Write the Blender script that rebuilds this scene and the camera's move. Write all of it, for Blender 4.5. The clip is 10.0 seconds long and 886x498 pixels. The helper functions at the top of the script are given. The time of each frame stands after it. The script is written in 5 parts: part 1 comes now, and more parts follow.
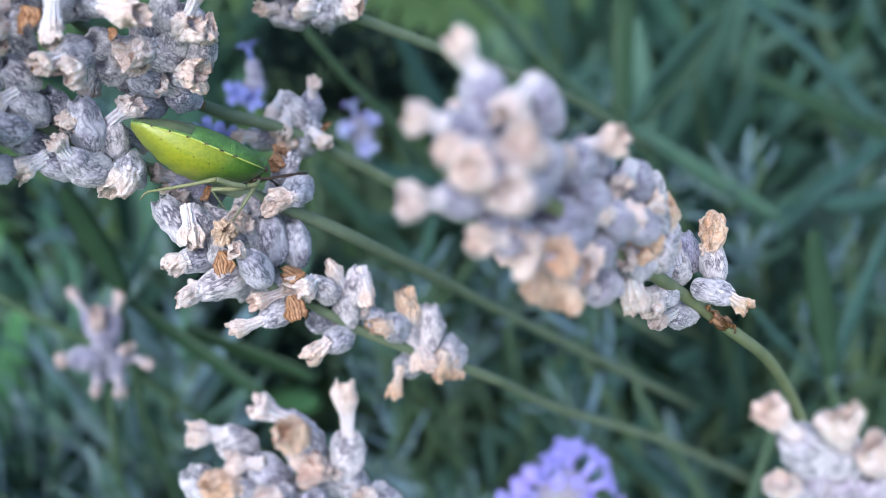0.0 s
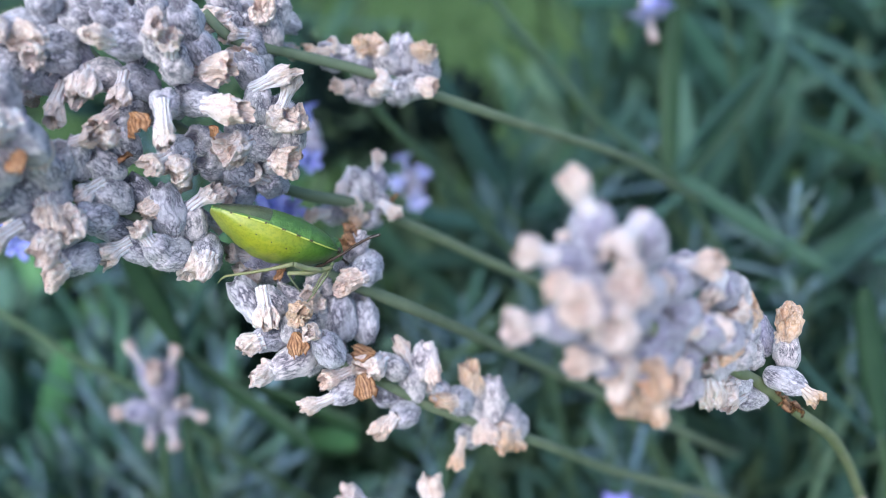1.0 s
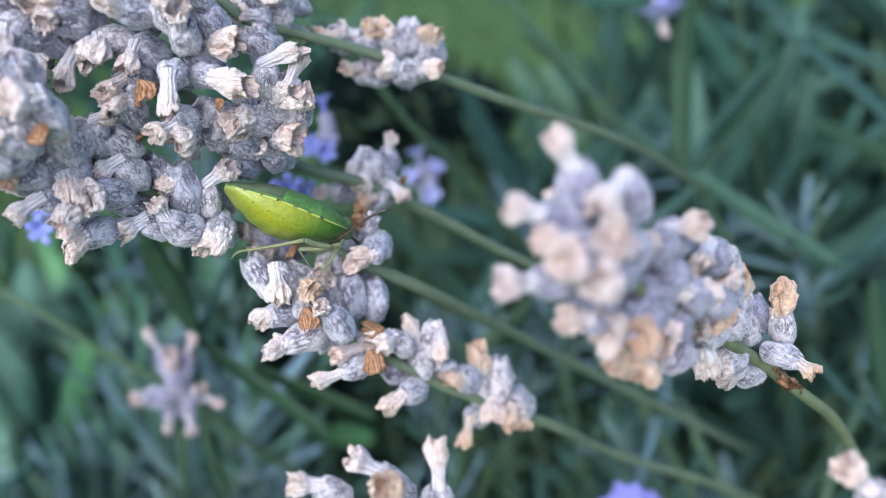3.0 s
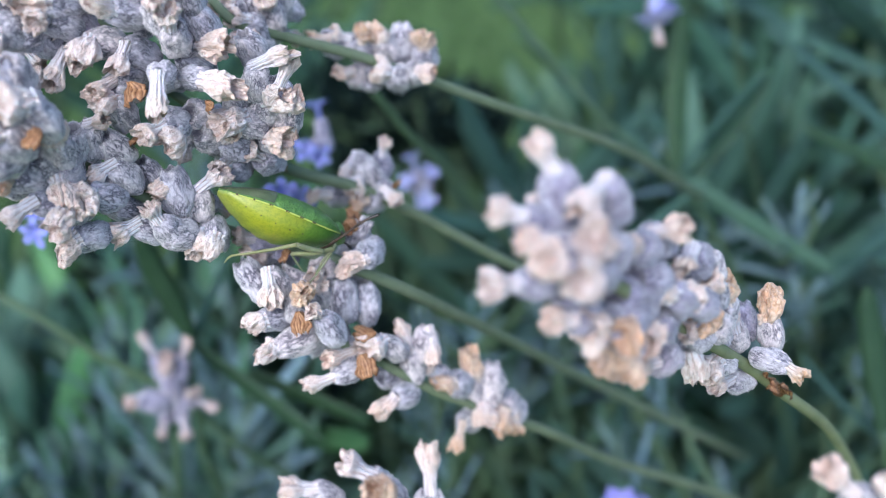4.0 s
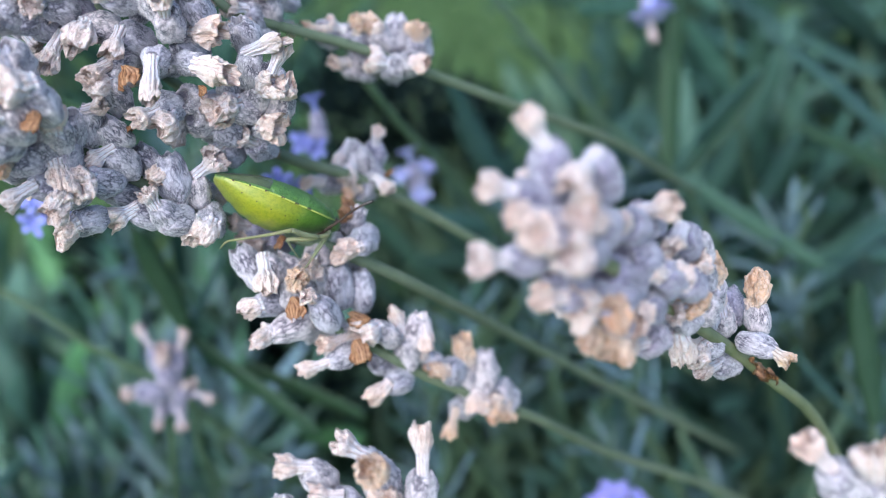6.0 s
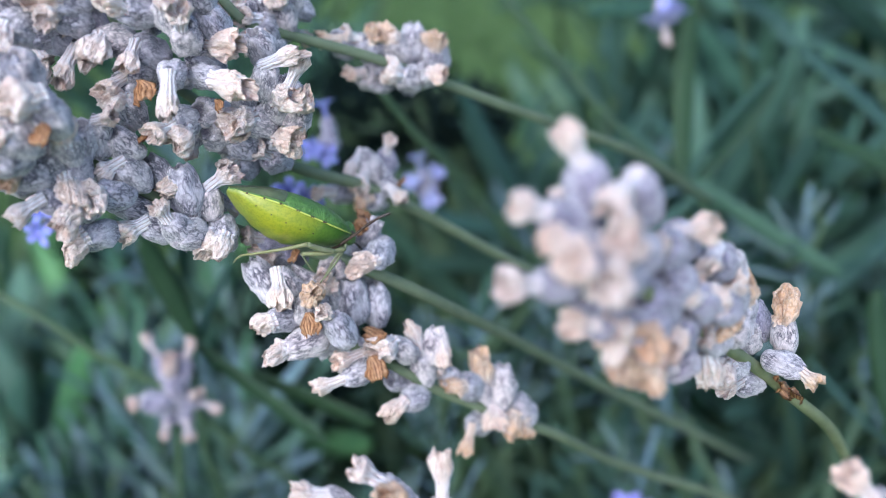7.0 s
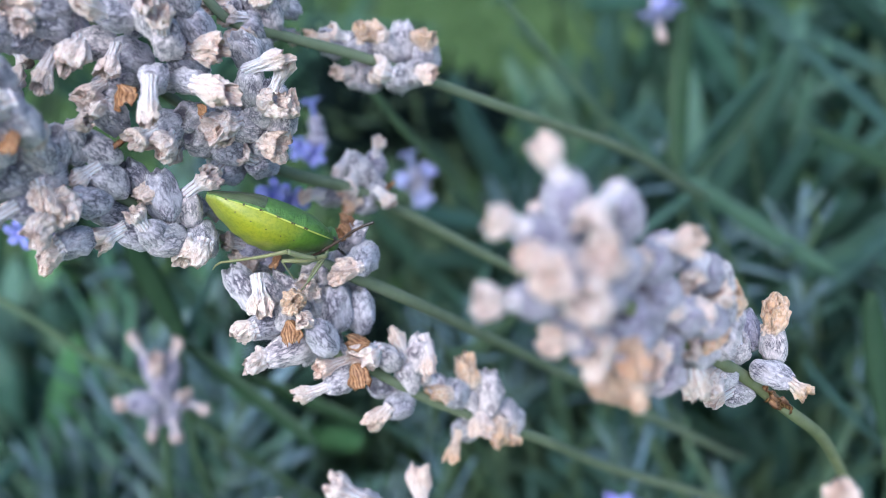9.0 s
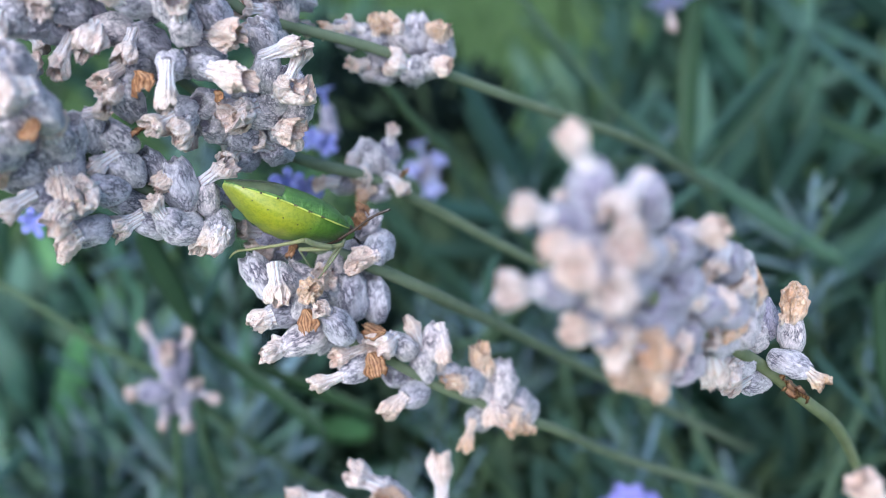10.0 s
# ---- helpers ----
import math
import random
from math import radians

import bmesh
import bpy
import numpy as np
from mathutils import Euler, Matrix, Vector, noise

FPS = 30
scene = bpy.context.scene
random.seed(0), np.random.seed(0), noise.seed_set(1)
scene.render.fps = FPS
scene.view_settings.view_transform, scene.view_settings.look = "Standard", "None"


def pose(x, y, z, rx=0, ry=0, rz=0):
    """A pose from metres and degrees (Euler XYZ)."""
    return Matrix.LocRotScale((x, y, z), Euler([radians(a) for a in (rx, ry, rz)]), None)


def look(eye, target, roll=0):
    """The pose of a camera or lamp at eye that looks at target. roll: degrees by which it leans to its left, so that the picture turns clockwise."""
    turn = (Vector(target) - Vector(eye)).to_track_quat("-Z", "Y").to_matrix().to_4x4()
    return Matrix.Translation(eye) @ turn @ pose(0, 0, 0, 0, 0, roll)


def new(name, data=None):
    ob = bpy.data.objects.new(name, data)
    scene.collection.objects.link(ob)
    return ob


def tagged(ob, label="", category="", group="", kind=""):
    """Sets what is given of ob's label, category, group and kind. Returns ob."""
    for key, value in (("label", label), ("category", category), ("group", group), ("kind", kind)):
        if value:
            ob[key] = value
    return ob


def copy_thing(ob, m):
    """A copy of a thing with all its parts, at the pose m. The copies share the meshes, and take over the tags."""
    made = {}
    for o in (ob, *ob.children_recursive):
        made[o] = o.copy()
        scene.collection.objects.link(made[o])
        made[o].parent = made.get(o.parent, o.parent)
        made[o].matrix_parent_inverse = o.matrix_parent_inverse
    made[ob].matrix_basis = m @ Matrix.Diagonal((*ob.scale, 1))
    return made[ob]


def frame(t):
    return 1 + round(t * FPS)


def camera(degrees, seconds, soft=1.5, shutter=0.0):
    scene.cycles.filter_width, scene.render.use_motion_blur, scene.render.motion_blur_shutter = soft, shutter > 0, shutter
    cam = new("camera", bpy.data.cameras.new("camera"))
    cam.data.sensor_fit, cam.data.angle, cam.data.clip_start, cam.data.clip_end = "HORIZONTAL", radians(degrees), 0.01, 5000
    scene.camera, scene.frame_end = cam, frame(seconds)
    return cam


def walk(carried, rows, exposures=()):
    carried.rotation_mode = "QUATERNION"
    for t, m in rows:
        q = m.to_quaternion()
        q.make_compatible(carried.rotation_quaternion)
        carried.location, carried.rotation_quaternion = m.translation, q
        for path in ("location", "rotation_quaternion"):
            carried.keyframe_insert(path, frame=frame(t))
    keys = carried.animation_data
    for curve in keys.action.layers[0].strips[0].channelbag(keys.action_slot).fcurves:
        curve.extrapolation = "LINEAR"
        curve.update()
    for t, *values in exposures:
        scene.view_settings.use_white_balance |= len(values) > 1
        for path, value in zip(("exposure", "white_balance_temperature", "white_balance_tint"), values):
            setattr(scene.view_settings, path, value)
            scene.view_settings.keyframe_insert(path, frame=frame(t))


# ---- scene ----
# Garden lavender close up: spent flower spikes, a green shield bug, blurred leaves and lawn behind.
# The spikes are laid out in the "bush space": millimetres, x across, y up the view, z back towards the first eye.
MM = 0.001
EYE, TILT = 0.5, -35.0
BUSH = pose(0, 0, EYE, 90 + TILT, 0, 0)
cam = camera(48.0, 10.0, soft=0.82)
cam.data.dof.use_dof = True
cam.data.dof.focus_distance = 0.0965
cam.data.dof.aperture_fstop = 17.5
ROWS = [
    (0.0, 0.00, 0.00, 0.00, 0.00, -0.00, 0.00),
    (0.5, -3.11, 3.58, 0.93, 0.79, 1.56, 0.03),
    (0.8, -5.27, 7.26, 2.49, 1.31, 1.94, -0.18),
    (1.0, -4.69, 6.45, 1.33, 1.04, 1.39, 0.47),
    (1.5, -1.50, 3.52, 3.06, 1.00, 1.36, 0.33),
    (2.0, 0.64, 2.63, 4.35, 1.15, 1.73, 0.14),
    (2.5, -0.47, 4.11, 3.85, 1.20, 1.92, 0.43),
    (3.0, -3.18, 3.20, 4.05, 1.57, 2.56, 0.64),
    (4.5, -2.25, 2.87, 5.17, 2.06, 2.42, 0.96),
    (5.0, -4.94, 1.16, 6.32, 2.28, 2.53, 1.06),
    (5.5, -1.27, 0.61, 6.97, 2.19, 2.28, 0.91),
    (7.0, -4.05, 3.07, 3.09, 2.00, 2.31, 1.10),
    (7.5, -3.09, 1.99, 2.81, 1.83, 2.09, 0.99),
    (8.0, -2.28, 3.17, 3.06, 1.64, 1.99, 1.09),
    (8.5, -3.43, 4.26, 2.59, 1.52, 2.37, 1.11),
    (9.0, -2.55, 4.93, 1.20, 1.39, 2.29, 1.25),
    (9.5, -1.16, 4.66, 0.75, 1.24, 1.92, 1.21),
    (10.0, -4.02, 4.64, 1.09, 0.90, 2.41, 1.33),
]
walk(cam, [(t, BUSH @ pose(x * MM, y * MM, z * MM, rx, ry, rz)) for t, x, y, z, rx, ry, rz in ROWS], exposures=[(0.0, 0.88, 5440.0, 8.0), (10.0, 0.88, 5440.0, 8.0)])

# ---- daylight: open shade under a bright sky ----
world = bpy.data.worlds.new("sky")
scene.world = world
world.use_nodes = True
wn = world.node_tree
sky = wn.nodes.new("ShaderNodeTexSky")
sky.sky_type, sky.sun_disc = "NISHITA", False
sky.sun_elevation, sky.sun_rotation = radians(44), radians(201.8)
sky.air_density, sky.dust_density = 1.0, 2.5
wn.nodes["Background"].inputs["Strength"].default_value = 0.15
wn.links.new(sky.outputs["Color"], wn.nodes["Background"].inputs["Color"])
sun = new("sun", bpy.data.lights.new("sun", "SUN"))
sun.data.energy, sun.data.angle, sun.data.color = 1.85, radians(45), (1.0, 0.96, 0.9)
sun.matrix_world = look((-0.5, -1.25, 1.3), (0, 0, 0))


# ---- materials ----
def material(name, rough=0.6, spec=0.3):
    m = bpy.data.materials.new(name)
    m.use_nodes = True
    b = m.node_tree.nodes["Principled BSDF"]
    b.inputs["Roughness"].default_value = rough
    b.inputs["Specular IOR Level"].default_value = spec
    return m, m.node_tree, b


def tex_noise(nt, scale, detail=3.0, rough=0.6, stretch=(1, 1, 1), coord="Object"):
    c, mp, n = nt.nodes.new("ShaderNodeTexCoord"), nt.nodes.new("ShaderNodeMapping"), nt.nodes.new("ShaderNodeTexNoise")
    mp.inputs["Scale"].default_value = stretch
    n.inputs["Scale"].default_value, n.inputs["Detail"].default_value, n.inputs["Roughness"].default_value = scale, detail, rough
    nt.links.new(c.outputs[coord], mp.inputs["Vector"])
    nt.links.new(mp.outputs["Vector"], n.inputs["Vector"])
    return n.outputs["Fac"]


def ramp(nt, fac, stops):
    r = nt.nodes.new("ShaderNodeValToRGB")
    e = r.color_ramp.elements
    while len(e) < len(stops):
        e.new(0.5)
    for el, (p, c) in zip(e, stops):
        el.position, el.color = p, (*c, 1)
    nt.links.new(fac, r.inputs["Fac"])
    return r.outputs["Color"]


def mixed(nt, fac, a, b, kind="MIX"):
    m = nt.nodes.new("ShaderNodeMix")
    m.data_type, m.blend_type = "RGBA", kind
    for value, socket in ((fac, m.inputs[0]), (a, m.inputs[6]), (b, m.inputs[7])):
        if isinstance(value, (int, float)):
            socket.default_value = value
        elif isinstance(value, tuple):
            socket.default_value = (*value, 1)
        else:
            nt.links.new(value, socket)
    return m.outputs[2]


def own_random(nt):
    return nt.nodes.new("ShaderNodeObjectInfo").outputs["Random"]


def attribute(nt, name):
    a = nt.nodes.new("ShaderNodeAttribute")
    a.attribute_name = name
    return a.outputs["Fac"]


def bumped(nt, b, height, strength, distance):
    n = nt.nodes.new("ShaderNodeBump")
    n.inputs["Strength"].default_value, n.inputs["Distance"].default_value = strength, distance
    nt.links.new(height, n.inputs["Height"])
    nt.links.new(n.outputs["Normal"], b.inputs["Normal"])


def sums(nt, op, a, b):
    m = nt.nodes.new("ShaderNodeMath")
    m.operation = op
    for value, socket in ((a, m.inputs[0]), (b, m.inputs[1])):
        if isinstance(value, (int, float)):
            socket.default_value = value
        else:
            nt.links.new(value, socket)
    return m.outputs[0]


def squiggles(nt, scale, stretch, wide):
    """Thin wandering lines: 1 on a line, 0 beside it."""
    off = sums(nt, "ABSOLUTE", sums(nt, "SUBTRACT", tex_noise(nt, scale, 3.2, 0.58, stretch), 0.5), 0.0)
    return ramp(nt, off, [(0.0, (1, 1, 1)), (0.3 * wide, (0.75, 0.75, 0.75)), (wide, (0, 0, 0))])


def calyx_material(name, deep, pale, tint):
    """Felted grey calyx: pale down over a net of dark wandering veins, thicker in patches."""
    m, nt, b = material(name, 0.85, 0.15)
    rib = attribute(nt, "rib")
    felt = sums(nt, "MULTIPLY_ADD", tex_noise(nt, 17.0, 4.0, 0.75, (1, 1, 0.5)), 0.9)
    felt.node.inputs[2].default_value = -0.42
    felt = sums(nt, "ADD", rib, felt)
    col = ramp(nt, felt, [(0.25, tuple(0.45 * p for p in pale)), (0.5, tuple(0.8 * p for p in pale)), (0.62, pale), (0.95, tuple(min(1, 1.3 * p) for p in pale))])
    blotch = ramp(nt, tex_noise(nt, 2.2, 2.0), [(0.35, (1, 1, 1)), (0.7, tint)])
    col = mixed(nt, 1.0, col, blotch, "MULTIPLY")
    veins = sums(nt, "MULTIPLY", squiggles(nt, 11.0, (1, 1, 0.4), 0.12), ramp(nt, tex_noise(nt, 2.7, 2.0), [(0.36, (0.15, 0.15, 0.15)), (0.56, (1, 1, 1))]))
    col = mixed(nt, veins, col, deep)
    col = mixed(nt, 0.8, col, ramp(nt, own_random(nt), [(0.0, (0.7, 0.71, 0.79)), (0.3, (0.9, 0.9, 0.97)), (0.6, (1, 0.99, 0.99)), (1.0, (1.14, 1.05, 1.0))]), "MULTIPLY")
    nt.links.new(col, b.inputs["Base Color"])
    b.inputs["Sheen Weight"].default_value, b.inputs["Sheen Roughness"].default_value = 0.6, 0.45
    relief = sums(nt, "SUBTRACT", tex_noise(nt, 20.0, 5.0, 0.8), sums(nt, "MULTIPLY", veins, 0.5))
    bumped(nt, b, relief, 0.65, 0.0003)
    return m


def corolla_material(name, pale, tan, edge):
    """Withered corolla: papery, streaked lengthwise, browner at the frilled mouth."""
    m, nt, b = material(name, 0.75, 0.2)
    streak = tex_noise(nt, 7.0, 3.0, 0.65, (1, 1, 0.18))
    col = ramp(nt, streak, [(0.24, edge), (0.4, pale), (0.75, tuple(min(1, 1.12 * c) for c in pale))])
    tip = attribute(nt, "tip")
    col = mixed(nt, ramp(nt, tip, [(0.1, (0.75, 0.75, 0.75)), (0.9, (0, 0, 0))]), col, mixed(nt, 1.0, col, (0.92, 0.97, 1.06), "MULTIPLY"))
    k = nt.nodes.new("ShaderNodeMath")
    k.operation = "MULTIPLY"
    nt.links.new(tip, k.inputs[0])
    nt.links.new(ramp(nt, tex_noise(nt, 3.2, 3.0), [(0.3, (0.1, 0.1, 0.1)), (0.6, (1, 1, 1))]), k.inputs[1])
    col = mixed(nt, k.outputs[0], col, tan)
    # folds browner: dried brown lines, with crevice shade put into the colour too
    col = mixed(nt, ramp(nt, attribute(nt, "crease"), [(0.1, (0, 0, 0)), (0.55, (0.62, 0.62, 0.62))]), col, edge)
    col = mixed(nt, 0.9, col, ramp(nt, own_random(nt), [(0.0, (1.0, 0.9, 0.84)), (0.5, (1, 1, 1)), (1.0, (0.86, 0.85, 0.9))]), "MULTIPLY")
    b.inputs["Subsurface Weight"].default_value = 0.15
    b.inputs["Subsurface Radius"].default_value = (0.0006, 0.0004, 0.0003)
    b.inputs["Sheen Weight"].default_value = 0.2
    net = squiggles(nt, 1.7, (1, 1, 1.5), 0.07)
    col = mixed(nt, sums(nt, "MULTIPLY", net, sums(nt, "MULTIPLY", tip, 0.36)), col, edge)
    nt.links.new(col, b.inputs["Base Color"])
    bumped(nt, b, sums(nt, "SUBTRACT", tex_noise(nt, 5.0, 5.0, 0.75, (1, 1, 0.6)), sums(nt, "MULTIPLY", net, 0.4)), 0.9, 0.0004)
    return m


def leafy(name, dark, light, rough=0.55, scale=40.0, through_light=0.12, spec=0.2):
    m, nt, b = material(name, rough, spec)
    col = ramp(nt, tex_noise(nt, scale, 4.0, 0.6), [(0.3, dark), (0.7, light)])
    col = mixed(nt, 0.85, col, ramp(nt, own_random(nt), [(0.0, (0.76, 0.8, 0.84)), (0.55, (1, 1, 1)), (1.0, (1.25, 1.15, 0.95))]), "MULTIPLY")
    nt.links.new(col, b.inputs["Base Color"])
    b.inputs["Subsurface Weight"].default_value = through_light
    b.inputs["Subsurface Radius"].default_value = (0.0008, 0.0014, 0.0005)
    bumped(nt, b, tex_noise(nt, scale * 6, 3.0), 0.35, 0.0003)
    return m


CALYX = calyx_material("felted_calyx", (0.07, 0.062, 0.09), (0.67, 0.622, 0.64), (0.88, 0.84, 0.87))
CALYX_VIOLET = calyx_material("violet_calyx", (0.1, 0.085, 0.13), (0.47, 0.435, 0.5), (0.84, 0.8, 0.9))
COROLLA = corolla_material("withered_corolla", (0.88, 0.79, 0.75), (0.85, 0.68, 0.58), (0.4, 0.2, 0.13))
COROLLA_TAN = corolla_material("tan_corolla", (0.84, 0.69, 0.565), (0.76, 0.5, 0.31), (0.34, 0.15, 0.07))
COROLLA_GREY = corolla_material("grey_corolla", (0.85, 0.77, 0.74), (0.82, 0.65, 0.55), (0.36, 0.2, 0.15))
# dimmer copies of the flower materials: shade on the far head put into colour
CALYX_DIM = calyx_material("dim_calyx", (0.08, 0.07, 0.11), (0.36, 0.33, 0.4), (0.8, 0.78, 0.85))
COROLLA_DIM = corolla_material("dim_corolla", (0.48, 0.42, 0.42), (0.54, 0.41, 0.35), (0.3, 0.2, 0.18))
VIOLET = leafy("violet_petal", (0.36, 0.31, 0.76), (0.5, 0.44, 0.86), 0.5, 300.0, 0.3)
VIOLET_DEEP = leafy("deep_violet_petal", (0.22, 0.23, 0.56), (0.32, 0.33, 0.68), 0.5, 300.0, 0.3)
VIOLET_PALE = leafy("pale_violet_petal", (0.33, 0.33, 0.56), (0.43, 0.43, 0.65), 0.5, 300.0, 0.3)
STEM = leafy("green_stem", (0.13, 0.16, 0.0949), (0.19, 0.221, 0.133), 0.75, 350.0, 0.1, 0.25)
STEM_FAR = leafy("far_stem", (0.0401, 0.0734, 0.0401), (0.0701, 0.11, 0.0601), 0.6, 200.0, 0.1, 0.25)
LEAF = leafy("lavender_leaf", (0.0421, 0.0931, 0.0715), (0.0705, 0.134, 0.103), 0.6, 6.0)
LEAF_MID = leafy("mid_green_leaf", (0.0477, 0.112, 0.0747), (0.081, 0.16, 0.108), 0.6, 6.0)
LEAF_DEEP = leafy("deep_green_leaf", (0.0288, 0.0665, 0.0513), (0.0473, 0.0936, 0.0713), 0.6, 6.0)
LEAF_PALE = leafy("pale_sage_leaf", (0.0869, 0.166, 0.117), (0.139, 0.225, 0.166), 0.7, 6.0)
LEAF_GREEN = leafy("dark_green_leaf", (0.0173, 0.0414, 0.02), (0.0281, 0.0574, 0.0281), 0.55, 6.0)
LEAF_LIGHT = leafy("light_green_leaf", (0.0801, 0.187, 0.0757), (0.125, 0.267, 0.107), 0.6, 6.0)
LEAF_SILVER = leafy("silver_leaf", (0.0997, 0.16, 0.175), (0.179, 0.249, 0.279), 0.8, 6.0)
# near-black leaf: the shade in the bush's gaps put into its colour
SHADE_LEAF = leafy("gap_shade_leaf", (0.00481, 0.0112, 0.0107), (0.0075, 0.0155, 0.0144), 0.7, 20.0, 0.0, 0.1)


def bract_material():
    m, nt, b = material("papery_bract", 0.6, 0.3)
    col = ramp(nt, attribute(nt, "rib"), [(0.0, (0.08, 0.035, 0.016)), (0.25, (0.25, 0.12, 0.052)), (0.95, (0.44, 0.255, 0.135))])
    col = mixed(nt, 0.7, col, ramp(nt, tex_noise(nt, 5.0, 4.0), [(0.38, (0.4, 0.3, 0.26)), (0.6, (1, 1, 1))]), "MULTIPLY")
    nt.links.new(col, b.inputs["Base Color"])
    b.inputs["Subsurface Weight"].default_value = 0.2
    b.inputs["Subsurface Radius"].default_value = (0.0008, 0.0004, 0.0002)
    return m


BRACT = bract_material()


def soil_material():
    m, nt, b = material("garden_ground", 0.95, 0.1)
    grass = ramp(nt, tex_noise(nt, 60.0, 5.0, 0.7), [(0.3, (0.073, 0.129, 0.0409)), (0.7, (0.117, 0.184, 0.0671))])
    earth = ramp(nt, tex_noise(nt, 90.0, 5.0, 0.7), [(0.3, (0.0178, 0.0133, 0.0089)), (0.7, (0.0534, 0.0401, 0.0267))])
    where = ramp(nt, tex_noise(nt, 3.0, 3.0), [(0.22, (0, 0, 0)), (0.32, (1, 1, 1))])
    nt.links.new(mixed(nt, where, earth, grass), b.inputs["Base Color"])
    bumped(nt, b, tex_noise(nt, 150.0, 5.0), 1.0, 0.01)
    return m


GROUND = soil_material()
GRASS = leafy("lawn_grass", (0.073, 0.134, 0.0468), (0.117, 0.19, 0.0761), 0.55, 30.0)


# ---- mesh helpers ----
def mesh_from(name, verts, faces, smooth=True, **attrs):
    me = bpy.data.meshes.new(name)
    me.from_pydata([tuple(v) for v in verts], [], faces)
    if smooth:
        me.polygons.foreach_set("use_smooth", [True] * len(me.polygons))
    for key, values in attrs.items():
        me.attributes.new(key, "FLOAT", "POINT").data.foreach_set("value", list(values))
    me.update()
    return me


def part(name, me, mat, parent, m=None, label=""):
    """One mesh object under a thing or under a part, at the pose m in its parent's space."""
    if isinstance(me, bmesh.types.BMesh):
        bm, me = me, bpy.data.meshes.new(name)
        bm.to_mesh(me)
        bm.free()
    if not me.materials:
        me.materials.append(mat)
    ob = new(name, me)
    if me.materials[0] is not mat:
        ob.material_slots[0].link = "OBJECT"
        ob.material_slots[0].material = mat
    ob.parent = parent
    if m is not None:
        ob.matrix_basis = m
    return tagged(ob, label)


def thing(name, origin, label, category, group=""):
    """An Empty at origin (bush space, millimetres) that carries its parts."""
    ob = new(name)
    ob.empty_display_size = 0.002
    ob.matrix_world = BUSH @ Matrix.Translation(Vector(origin) * MM)
    ob["at"] = tuple(origin)
    return tagged(ob, label, category, group)


def local(ob, p):
    return (Vector(p) - Vector(ob["at"])) * MM


def spline(points, steps):
    """A smooth curve through the points, whose tangents allow for uneven spacing."""
    p = [Vector(q) for q in points]
    d = [(q - o).length for o, q in zip(p, p[1:])]
    v = [(q - o) / w for o, q, w in zip(p, p[1:], d)]
    tang = [v[0]] + [(v[i] * d[i + 1] + v[i + 1] * d[i]) / (d[i] + d[i + 1]) for i in range(len(v) - 1)] + [v[-1]]
    out = []
    for i in range(len(d)):
        for k in range(steps):
            t = k / steps
            out.append((2 * t ** 3 - 3 * t * t + 1) * p[i] + (t ** 3 - 2 * t * t + t) * d[i] * tang[i] + (3 * t * t - 2 * t ** 3) * p[i + 1] + (t ** 3 - t * t) * d[i] * tang[i + 1])
    return out + [p[-1]]


def tube(name, points, radii, sides=10, square=0.0):
    """A closed tube along the points with a radius at each; square pulls the section towards the square of a mint stem."""
    verts, faces, n = [], [], len(points)
    side = None
    for i, c in enumerate(points):
        d = (points[min(i + 1, n - 1)] - points[max(i - 1, 0)]).normalized()
        if side is None:
            side = d.orthogonal().normalized()
        side = (side - d * side.dot(d)).normalized()
        other = d.cross(side)
        for k in range(sides):
            a = 2 * math.pi * k / sides
            r = radii[i] * (1 + square * math.cos(4 * a))
            verts.append(c + r * (math.cos(a) * side + math.sin(a) * other))
    for i in range(n - 1):
        for k in range(sides):
            q = (k + 1) % sides
            faces.append((i * sides + k, i * sides + q, (i + 1) * sides + q, (i + 1) * sides + k))
    faces.append(tuple(range(sides))[::-1])
    faces.append(tuple((n - 1) * sides + k for k in range(sides)))
    return mesh_from(name, verts, faces)


def aim(a, b, twist=0.0):
    """A turn that takes +Z to the way from a to b."""
    return (Vector(b) - Vector(a)).to_track_quat("Z", "Y").to_matrix().to_4x4() @ Matrix.Rotation(twist, 4, "Z")


